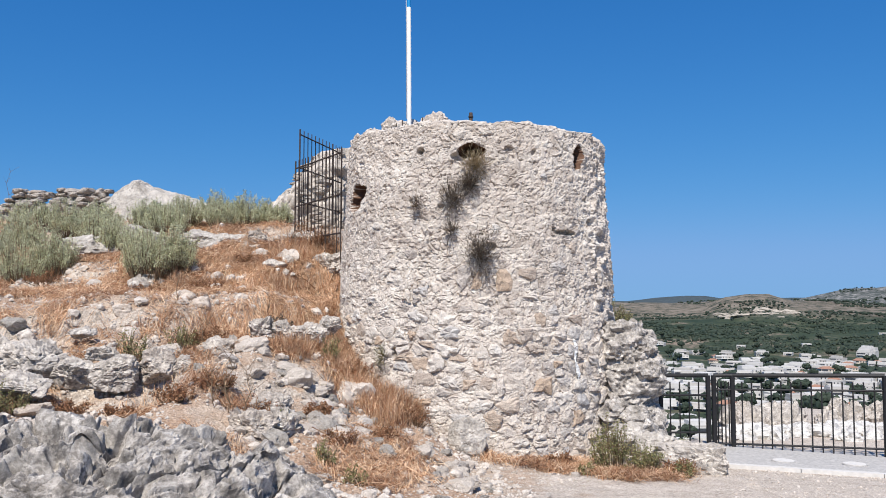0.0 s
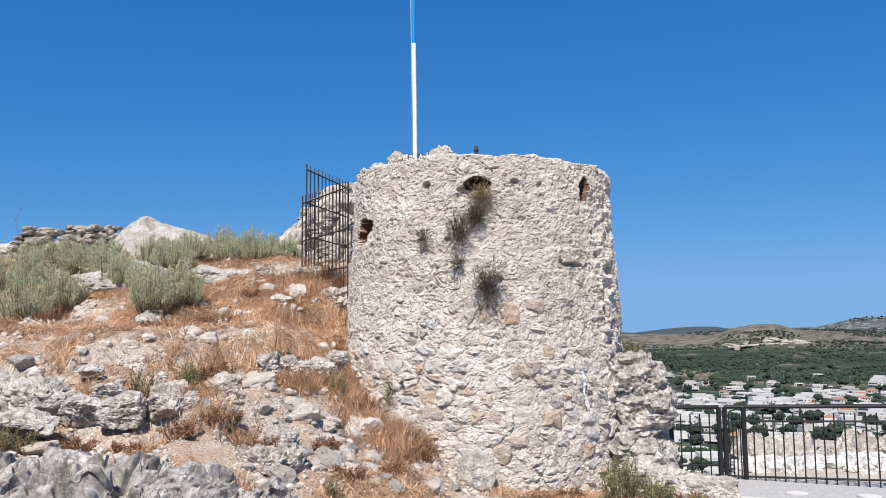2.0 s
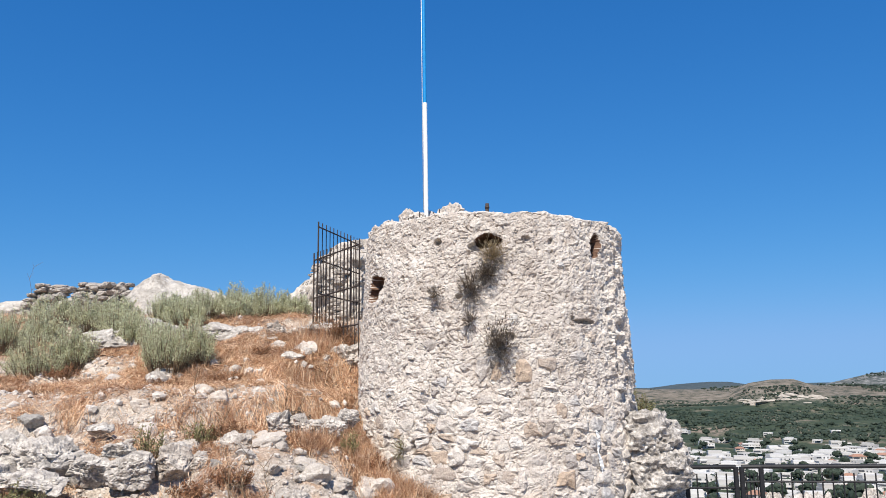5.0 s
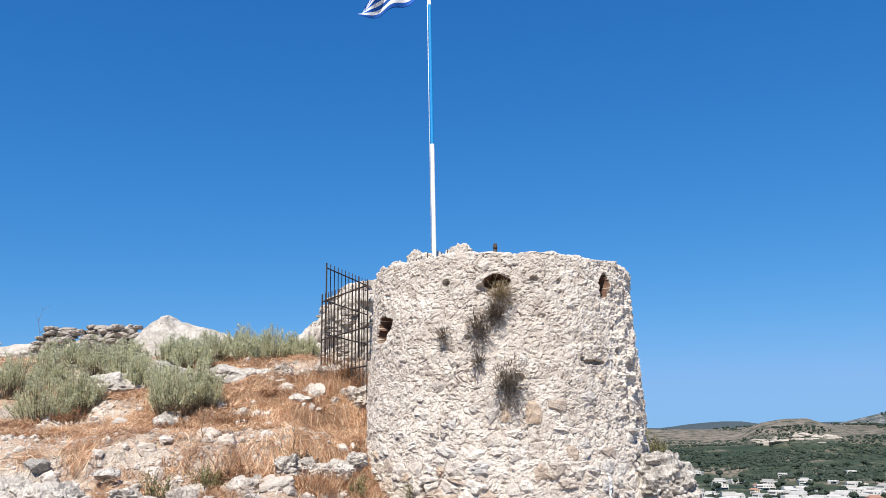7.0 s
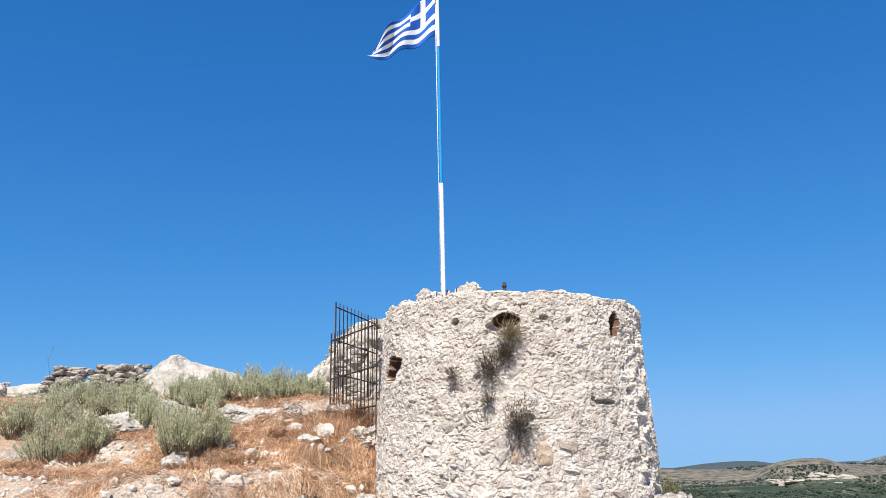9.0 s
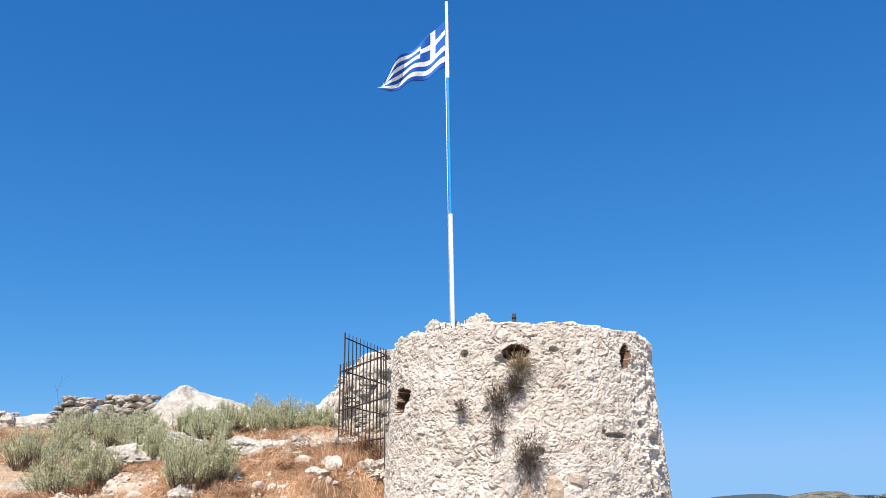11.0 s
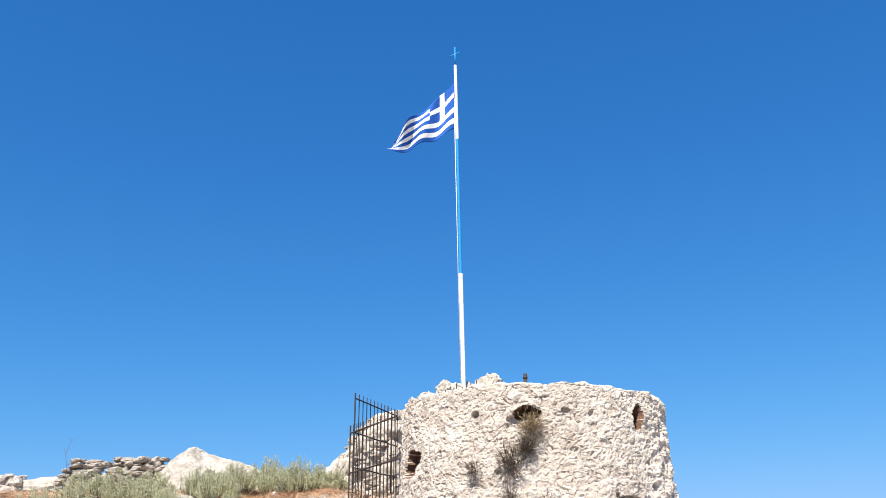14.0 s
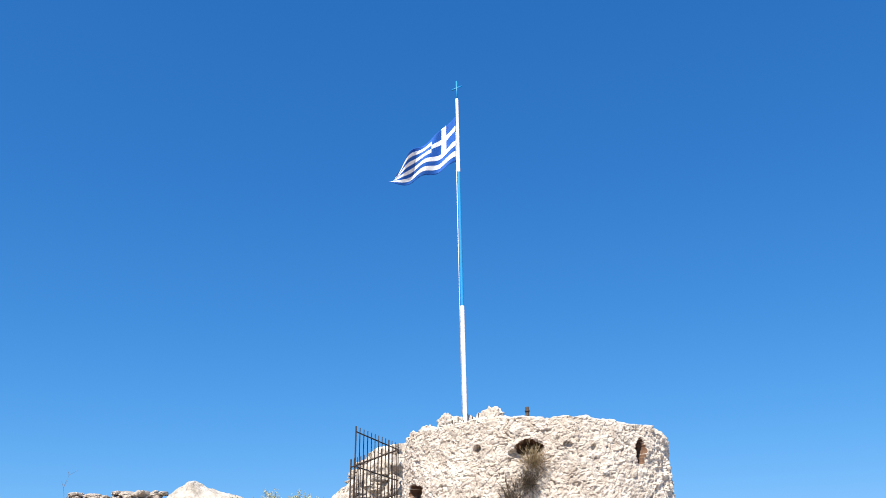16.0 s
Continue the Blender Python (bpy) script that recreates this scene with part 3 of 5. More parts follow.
# ---- iron railing over the drop ----
def railing(name, a, b, za, zb, bars, label, tall=1.08, posts=(True, True), mid=(0.14, 0.82), spike=False, material=M_IRON, thick=0.0095):
    """Upright bars between flat rails; a and b are its ends in plan."""
    a, b = Vector((*a, za)), Vector((*b, zb))
    r = thing(name, a, label, "railing")
    d = b - a
    up = Vector((0, 0, 1))
    for k, on in enumerate(posts):
        if on:
            q = d * k
            part("post", boxed(bmesh.new(), q - Vector((0.028, 0.028, 0.04)), q + Vector((0.028, 0.028, tall)), 0.005), material, r)
    for f in (*mid, 1.0):
        if f == 1.0 and spike:
            continue
        w = 0.028 if f == 1.0 else 0.014
        p, q = up * tall * f, d + up * tall * f
        part("top_rail" if f == 1.0 else "rail", rod(bmesh.new(), p, q, w, 8), material, r)
    for k in range(1, bars + 1):
        q = d * (k / (bars + 1))
        part("bar", rod(bmesh.new(), q + up * 0.03, q + up * (tall * (0.92 if not spike else 1.07)), thick, 6), material, r)
    return r


railing("railing", (3.00, 11.58), (3.66, 11.6), -0.39, -0.39, 4, "black iron railing panel beside the tower rock", tall=1.08, mid=(0.28, 0.75))
railing("railing", (3.74, 11.6), (3.98, 11.55), -0.39, -0.385, 4, "black iron railing panel over the drop", tall=1.08)
railing("railing", (3.98, 11.55), (5.66, 10.75), -0.385, -0.325, 14, "black iron railing panel over the drop", tall=1.08, posts=(False, True))
railing("railing", (5.70, 10.73), (7.6, 9.8), -0.325, -0.25, 15, "black iron railing panel over the drop", tall=1.08, posts=(False, True))


# ---- masonry of the tower: laid stones below, small rubble above ----
def clip_cell(poly, mx, my, nx, ny):
    out = []
    for k in range(len(poly)):
        a, b = poly[k], poly[(k + 1) % len(poly)]
        da, db = (a[0] - mx) * nx + (a[1] - my) * ny, (b[0] - mx) * nx + (b[1] - my) * ny
        if da <= 0:
            out.append(a)
        if (da < 0 < db) or (db < 0 < da):
            t = da / (da - db)
            out.append((a[0] + (b[0] - a[0]) * t, a[1] + (b[1] - a[1]) * t))
    return out


def cell_polygons(sites, stretch, reach):
    """Cells round the sites (s, z); stones come out wider than high."""
    q = sites * np.array([1.0, stretch])
    cells = []
    for i, c in enumerate(q):
        poly = [(c[0] - reach, c[1] - reach), (c[0] + reach, c[1] - reach), (c[0] + reach, c[1] + reach), (c[0] - reach, c[1] + reach)]
        d = np.hypot(*(q - c).T)
        for j in np.argsort(d)[1:22]:
            o = q[j]
            poly = clip_cell(poly, (c[0] + o[0]) / 2, (c[1] + o[1]) / 2, o[0] - c[0], o[1] - c[1])
        cells.append(np.array(poly) / np.array([1.0, stretch]))
    return cells


def stone_block(poly, centre, rng, proud):
    """One laid stone on the wall: a ring at the joint, a worn edge and an uneven face."""
    # eleven points round the outline, worn unevenly, then an inner ring
    P = np.array(poly)
    L = np.r_[0, np.cumsum(np.hypot(*(np.roll(P, -1, 0) - P).T))]
    at = np.linspace(0, L[-1], 12)[:-1] + rng.uniform(0, 0.03)
    ring = np.stack([np.interp(at, L, np.r_[P[:, k], P[0, k]]) for k in (0, 1)], -1)
    mid = ring.mean(0)
    ring = mid + (ring - mid) * rng.uniform(0.62, 1.08, (len(ring), 1)) * rng.uniform(0.80, 1.04)
    inner = mid + (ring - mid) * rng.uniform(0.45, 0.85, (len(ring), 1))
    n = len(ring)
    rings = [(ring, -0.05 + np.zeros(n)), (ring, proud * rng.uniform(-0.1, 0.75, n)), (inner, proud * rng.uniform(0.55, 1.55, n))]
    V = []
    for pts, h in rings:
        for (s, z), k in zip(pts, h):
            V.append((s, z, k))
    V.append((*mid, proud * rng.uniform(0.9, 1.3)))
    F = []
    for r in (0, 1):
        for k in range(n):
            F.append((r * n + k, r * n + (k + 1) % n, (r + 1) * n + (k + 1) % n, (r + 1) * n + k))
    for k in range(n):
        F.append((2 * n + k, 2 * n + (k + 1) % n, 3 * n))
    V = np.array(V)
    R0 = 2.0
    theta = V[:, 0] / R0
    c = np.array([mid])
    base = float(np.median(tower_skin(np.full(5, c[0, 0] / R0) + np.linspace(-0.03, 0.03, 5), np.full(5, c[0, 1]))))
    r = base + V[:, 2]
    W = np.stack([TX + r * np.sin(theta), TY - r * np.cos(theta), V[:, 1]], -1)
    o = np.array([TX + base * math.sin(mid[0] / R0), TY - base * math.cos(mid[0] / R0), mid[1]])
    return W - o, F, o


def lay_stones():
    rng = np.random.RandomState(12)
    sites = []
    z = -0.30
    while z < 1.85:
        hgt = rng.uniform(0.12, 0.24)
        s = radians(-82) * 2.0 + rng.uniform(0, 0.2)
        while s < radians(88) * 2.0:
            w = rng.uniform(0.09, 0.24) if rng.rand() < 0.6 else rng.uniform(0.24, 0.42)
            sites.append((s + w / 2 + rng.uniform(-0.03, 0.03), z + hgt / 2 + rng.uniform(-0.05, 0.05)))
            if rng.rand() < 0.32:
                sites.append((s + w / 2 + rng.uniform(-0.02, 0.02), z + hgt * rng.uniform(0.9, 1.1)))
            s += w
        z += hgt
    sites = np.array(sites)
    cells = cell_polygons(sites, 1.25, 0.34)
    wall = next(o for o in tower.children if o.name.startswith("wall"))
    extra_v, extra_f, count, n = [], [], 0, 0
    for poly, c in zip(cells, sites):
        if len(poly) < 3 or rng.rand() < 0.22 + 0.5 * float(step01(1.0, 1.9, c[1])):
            continue
        V, F, o = stone_block(poly, c, rng, rng.uniform(0.012, 0.034))
        if count < 286:
            ob = piece("stone", mesh_from("stone", V, F, [M_STONE], False), wall)
            ob.location = o
            count += 1
        else:
            extra_v.append(V + o)
            extra_f += [tuple(k + n for k in f) for f in F]
            n += len(V)
    # single larger stones showing through the plaster: angle, height, width, height
    for a, hz, w, h in ((18.4, 2.05, 0.30, 0.25), (-40, 2.28, 0.24, 0.22), (-27, 2.30, 0.26, 0.20), (-33, 1.98, 0.32, 0.20), (-12, 2.02, 0.24, 0.16), (31, 2.15, 0.28, 0.18), (-50, 2.05, 0.26, 0.22), (40, 2.40, 0.22, 0.14), (6, 2.62, 0.2, 0.12), (-20, 2.62, 0.22, 0.14), (26, 3.3, 0.16, 0.1), (-8, 3.82, 0.26, 0.14), (2, 3.84, 0.3, 0.13), (-44, 2.7, 0.2, 0.16)):
        s = radians(a) * 2.0
        poly = [(s + 0.5 * w * math.cos(k * 0.7854 + 0.3) * rng.uniform(0.9, 1.2), hz + 0.5 * h * math.sin(k * 0.7854 + 0.3) * rng.uniform(0.9, 1.2)) for k in range(8)]
        V, F, o = stone_block(poly, (s, hz), rng, 0.022)
        ob = piece("stone", mesh_from("stone", V, F, [M_STONE], False), wall)
        ob.location = o
    if extra_v:
        tagged(piece("upper_stones", mesh_from("upper_stones", np.concatenate(extra_v), extra_f, [M_STONE], False), wall), kind="stuff")


def scatter_rocks(places, sizes, seed, levels=1, flat=0.7, sink=0.25, variants=14, rough=0.08):
    """Many small stones as one mesh's vertices and faces."""
    rng = np.random.RandomState(seed)
    kinds = [rock_shape(seed * 50 + k, (1, 0.8, flat), levels, 15, rough) for k in range(variants)]
    V, F, n = [], [], 0
    for p, s in zip(places, sizes):
        v, f = kinds[rng.randint(variants)]
        a = rng.uniform(0, 6.28)
        c, d = math.cos(a), math.sin(a)
        v = v @ np.array([[c, -d, 0], [d, c, 0], [0, 0, 1]]) * s * rng.uniform(0.75, 1.25, 3)
        V.append(v + np.array(p) + np.array([0, 0, s * flat * (0.5 - sink)]))
        F.append(f + n)
        n += len(v)
    return np.concatenate(V), np.concatenate(F)


def rubble_coat():
    rng = np.random.RandomState(5)
    n = 7500
    th = np.radians(rng.uniform(-112, 108, n))
    z = rng.uniform(-0.1, 3.93, n)
    keep = (z > 1.5) | (rng.rand(n) < 0.45)
    for a, hz, hw, hh, dep in HOLES:
        keep &= np.hypot((th - radians(a)) * 2 / (hw * 1.2 + 0.03), (z - hz) / (hh * 1.2 + 0.03)) > 1
    th, z = th[keep], z[keep]
    size = rng.uniform(0.008, 0.020, len(th)) * np.where(rng.rand(len(th)) < 0.10, 1.9, 1)
    r = tower_skin(th, z) - size * rng.uniform(0.42, 0.78, len(th))
    P = np.stack([TX + r * np.sin(th), TY - r * np.cos(th), z], -1)
    V, F = scatter_rocks(P, size, 3, 1, 0.75, 0.5)
    wall = next(o for o in tower.children if o.name.startswith("wall"))
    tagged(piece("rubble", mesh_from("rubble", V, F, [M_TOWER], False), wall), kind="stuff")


# ---- rocks ----
def boulder(x, y, z, sx, sy, sz, seed, label, material=M_ROCK, levels=4, rough=0.12, fine=2.6, cuts=12, group="", turn=0.0, name="boulder", boxy=2.7, smooth=False):
    v, f = rock_shape(seed, (sx, sy, sz), levels, cuts, rough, fine, boxy)
    ob = new(name, mesh_from("boulder", v, f, [material], smooth))
    ob.matrix_basis = pose(x, y, z, 0, 0, turn)
    return tagged(ob, label, "rock", group)


def build_rocks():
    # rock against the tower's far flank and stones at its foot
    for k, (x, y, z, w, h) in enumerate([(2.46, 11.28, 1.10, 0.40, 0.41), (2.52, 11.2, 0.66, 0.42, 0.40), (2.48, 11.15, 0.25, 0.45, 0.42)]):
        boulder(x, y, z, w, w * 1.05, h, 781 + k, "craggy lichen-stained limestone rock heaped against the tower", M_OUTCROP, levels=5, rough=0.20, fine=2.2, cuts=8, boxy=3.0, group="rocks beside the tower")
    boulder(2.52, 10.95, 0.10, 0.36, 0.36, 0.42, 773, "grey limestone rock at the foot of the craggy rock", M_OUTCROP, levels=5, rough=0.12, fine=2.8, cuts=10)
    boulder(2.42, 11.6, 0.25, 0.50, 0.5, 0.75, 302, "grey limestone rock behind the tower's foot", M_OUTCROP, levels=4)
    boulder(2.52, 10.0, 0.02, 0.27, 0.25, 0.16, 303, "pale limestone boulder beside the low kerb", M_PALE)
    boulder(2.20, 10.15, 0.08, 0.22, 0.2, 0.17, 304, "pale limestone boulder beside the low kerb", M_PALE)
    boulder(0.29, 9.92, 0.10, 0.23, 0.22, 0.27, 305, "rounded pale boulder against the tower's foot", M_PALE, levels=5, rough=0.06, boxy=2.2)
    # broken ledges on the slope: centre and half sizes
    ledge = [(-2.21, 10.2, 1.33, 0.19, 0.22), (-1.96, 10.25, 1.30, 0.17, 0.17), (-1.66, 10.35, 1.30, 0.22, 0.15), (-1.42, 10.6, 1.38, 0.14, 0.13),
             (-2.49, 9.65, 1.10, 0.32, 0.19), (-2.06, 9.6, 1.00, 0.16, 0.22), (-1.77, 7.85, 0.50, 0.24, 0.20), (-1.52, 8.0, 0.50, 0.2, 0.2), (-1.72, 8.45, 0.66, 0.2, 0.11),
             (-2.43, 12.65, 2.16, 0.30, 0.22), (-2.30, 13.65, 2.72, 0.46, 0.13), (-1.72, 12.85, 2.22, 0.36, 0.24), (-3.05, 13.65, 2.70, 0.16, 0.20)]
    for k, (x, y, z, w, h) in enumerate(ledge):
        boulder(x, y, z, w, w * 0.9, h, 320 + k, "jagged grey limestone boulder bedded in dry grass", levels=5, rough=0.17, group="boulders on the slope", turn=(k * 37) % 50 - 25)
    rng = np.random.RandomState(66)
    n = 0
    while n < 46:
        x, y = rng.uniform(-3.3, -0.9), rng.uniform(8.6, 12.9)
        if n > 30:
            x, y = rng.uniform(-6.2, -3.0), rng.uniform(9.4, 12.6)
        if abs(x) > 0.54 * y or math.hypot(x - TX, y - TY) < 2.35 or vnoise(np.array([[x * 1.1, y * 1.1, 9.0]]), 25)[0] < -0.15:
            continue
        w = rng.uniform(0.08, 0.15) if rng.rand() < 0.75 else rng.uniform(0.15, 0.25)
        boulder(x, y, ground_at(x, y) + w * 0.12, w, w * 0.8, w * rng.uniform(0.55, 0.85), 1100 + n, "angular pale limestone rock half buried in dry grass", M_ROCK_LOOSE if n % 3 else M_ROCK, levels=3, group="half-buried rocks", turn=rng.uniform(0, 360), cuts=9)
        n += 1
    terrace = [(-4.40, 9.05, 1.06, 0.33, 0.20), (-3.93, 9.0, 0.95, 0.24, 0.18), (-3.50, 8.95, 0.93, 0.23, 0.18), (-3.12, 9.1, 0.97, 0.18, 0.20),
               (-4.27, 8.5, 0.84, 0.32, 0.13), (-5.05, 9.2, 1.1, 0.4, 0.26), (-4.85, 8.6, 0.86, 0.3, 0.15), (-2.86, 9.2, 1.0, 0.12, 0.12), (-3.72, 9.2, 1.12, 0.16, 0.09)]
    for k, (x, y, z, w, h) in enumerate(terrace):
        boulder(x * 0.975, y * 0.975, 1.65 - (1.65 - z) * 0.975, w, w * 0.9, h, 350 + k, "weathered grey limestone block in the terrace edge", levels=5, rough=0.12, group="terrace blocks", cuts=8, boxy=4.0, turn=(k * 23) % 30 - 15)
    boulder(-4.09, 9.45, 1.34, 0.17, 0.12, 0.07, 360, "dark flat stone lying on the terrace", M_ROCK)
    # smooth pale outcrops between the shrubs
    for k, (x, y, z, w, d, h) in enumerate([(-5.55, 13.2, 2.50, 0.62, 0.5, 0.30), (-5.1, 13.9, 2.75, 0.5, 0.4, 0.30), (-4.1, 13.9, 2.68, 0.55, 0.4, 0.22), (-3.5, 13.7, 2.66, 0.42, 0.35, 0.20)]):
        boulder(x, y, z, w, d, h, 380 + k, "smooth pale limestone outcrop between sage shrubs", M_PALE, levels=5, rough=0.09, boxy=3.2, group="pale outcrops")
    rng = np.random.RandomState(44)
    wall = thing("dry_wall", (0, 0, 0), "tumbled grey dry-stone wall along the crest", "wall")
    v, f = rock_shape(90, (0.75, 0.16, 0.42), 5, 6, 0.10, 4.0, 4.0)
    piece("core", mesh_from("core", v + np.array([-7.35, 17.12, 3.55]), f, [M_WARMROCK], False), wall)
    piece("core", mesh_from("core", v * np.array([0.42, 1, 1]) + np.array([-8.53, 17.10, 3.50]), f, [M_WARMROCK], False), wall)
    blocks = [mesh_from("stone", *rock_shape(420 + k, (1, 0.9, 0.72), 3, 6, 0.10, 2.4, 4.0), [M_WARMROCK], False) for k in range(14)]
    for row in range(9):
        x = -9.1 + rng.uniform(0, 0.1)
        z = 3.34 + row * 0.092
        while x < -6.9:
            w = rng.uniform(0.07, 0.15)
            top = float(np.interp(x + w, [-9.1, -8.85, -8.8, -8.25, -8.2, -8.08, -8.03, -7.2, -6.6], [3.80, 3.82, 4.07, 4.07, 3.80, 3.80, 4.03, 4.13, 4.12]))
            if z < top - 0.06:
                ob = piece("stone", blocks[rng.randint(14)], wall)
                ob.matrix_basis = Matrix.LocRotScale((x + w, 16.95 + rng.uniform(-0.06, 0.06), z + rng.uniform(-0.015, 0.015)), Euler((rng.uniform(-0.1, 0.1), rng.uniform(-0.12, 0.12), rng.uniform(-0.2, 0.2))), (w * 1.12, 0.20, rng.uniform(0.075, 0.105)))
            x += 2 * w
    boulder(-10.15, 17.0, 3.50, 0.42, 0.5, 0.36, 470, "dark rough rock on the crest", M_ROCK)
    # ground under the skyline
    boulder(-8.9, 17.45, 3.24, 2.2, 0.6, 0.5, 471, "pale limestone ledge along the crest", M_PALE, levels=5, rough=0.08)


def build_crest():
    """Smooth pale limestone back with one rounded peak on the skyline."""
    nx, nv = 190, 80
    us, vs = np.meshgrid(np.linspace(-7.5, -3.9, nx), np.linspace(0, 1, nv))
    x, v = us.ravel(), vs.ravel()
    crest = np.interp(x, [-7.5, -7.1, -6.8, -6.6, -6.42, -6.3, -6.2, -6.08, -5.95, -5.6, -5.16, -4.6, -3.9], [2.9, 3.4, 3.88, 4.02, 4.14, 4.20, 4.21, 4.17, 4.10, 4.01, 3.85, 3.62, 3.0])
    k = np.interp(v, [0, 0.3, 0.5, 0.62, 0.8, 1], [0, 0.55, 0.93, 1.0, 0.9, 0])
    P = np.stack([x, 15.75 + 1.9 * v, 2.7 + (crest - 2.7) * k], -1)
    joint, own, facet = broken(P * np.array([1.6, 1.6, 2.4]) + 0.3 * fbm(P * 2, 2, 5)[:, None], 6)
    P[:, 1] += 0.10 * fbm(P * 1.4, 3, 7) - 0.03 * (own - 0.5)
    P[:, 2] += (0.035 * fbm(P * 2.2, 4, 9) + 0.012 * ridged(P * 8, 3, 4) + 0.022 * facet - 0.015 * step01(0.09, 0.02, joint)) * k
    tagged(new("crest_rock", mesh_from("crest_rock", P, grid_faces(nx, nv), [M_PALE], False)), "broad smooth pale limestone rock with a rounded peak", "rock")


def build_outcrop():
    """Layered karst rock close to the path, with deep level cracks."""
    nx, nv = 640, 320
    us, vs = np.meshgrid(np.linspace(-4.7, -0.45, nx), np.linspace(0, 1, nv))
    x, v = us.ravel(), vs.ravel()
    crest = np.interp(x, [-4.7, -3.0, -2.1, -1.5, -0.95, -0.6, -0.45], [0.84, 0.86, 0.89, 0.74, 0.48, 0.22, -0.05])
    flat = np.stack([x, 0 * x, v], -1)
    crest = crest + 0.04 * fbm(flat * np.array([1.6, 1, 1]), 2, 7)
    y = np.interp(v, [0, 0.25, 0.5, 0.72, 0.85, 1.0], [4.35, 4.62, 5.02, 5.55, 5.85, 6.45])
    k = np.interp(v, [0, 0.25, 0.5, 0.72, 0.85, 1.0], [-0.1, 0.42, 0.74, 0.97, 1.0, 0.15])
    y = y + 0.22 * fbm(flat * np.array([1.1, 1, 0.6]), 3, 17) + 0.05 * x
    P = np.stack([x, y, crest * k], -1).reshape(nv, nx, 3)
    du, dv = np.gradient(P, axis=1), np.gradient(P, axis=0)
    N = np.cross(du, dv)
    N /= np.linalg.norm(N, axis=2)[:, :, None]
    P, N = P.reshape(-1, 3), N.reshape(-1, 3)
    Q = P + 0.12 * np.stack([fbm(P * 2.1, 3, 101), fbm(P * 2.1, 3, 102), 0.6 * fbm(P * 2.1, 3, 103)], -1)
    bed = Q * np.array([1.0, 1.2, 4.2])
    d = 0.040 * ridged(bed * 1.1, 5, 111, 0.5) + 0.07 * fbm(Q * 2.0, 3, 113)
    crack = np.abs(fbm(bed * 0.75, 3, 121))
    here = step01(-0.30, 0.1, vnoise(Q * 1.3, 123))
    d = d - 0.16 * step01(0.10, 0.03, crack) * here
    gash = np.abs(np.sin(Q[:, 2] * 15 + 0.8 * Q[:, 0] + 2.4 * fbm(Q * 1.5, 3, 127)))
    d = d - 0.17 * step01(0.22, 0.08, gash) * step01(0.0, 0.22, vnoise(Q * np.array([1.6, 1.6, 3.0]), 128))
    d = d - 0.10 * step01(0.34, 0.46, vnoise(Q * np.array([4, 4, 9]), 131))
    d = d - 0.022 * step01(0.3, 0.5, vnoise(Q * 17, 133))
    d = d + 0.012 * ridged(Q * 10, 4, 151, 0.62)
    # broken faces, longer along the beds than across them
    gap, own, facet = broken(Q * np.array([3.0, 5.0, 11.0]), 112)
    d = d + 0.040 * facet - 0.035 * step01(0.12, 0.0, gap) + 0.011 * broken(Q * np.array([10, 13, 26]), 113)[2]
    d = d * step01(-0.45, -1.3, x)
    V = P + N * d[:, None]
    # harder beds stand out over softer ones
    bedding = np.sin(Q[:, 2] * 23 + 2.2 * fbm(Q * 1.4, 2, 161))
    V[:, 1] -= 0.055 * step01(-0.25, 0.25, bedding) * step01(-0.45, -1.3, x) * step01(0.95, 0.75, v)
    ob = new("rock_outcrop", mesh_from("rock_outcrop", V, grid_faces(nx, nv), [M_OUTCROP], False))
    tagged(ob, "large layered grey karst outcrop with deep dark cracks", "rock")


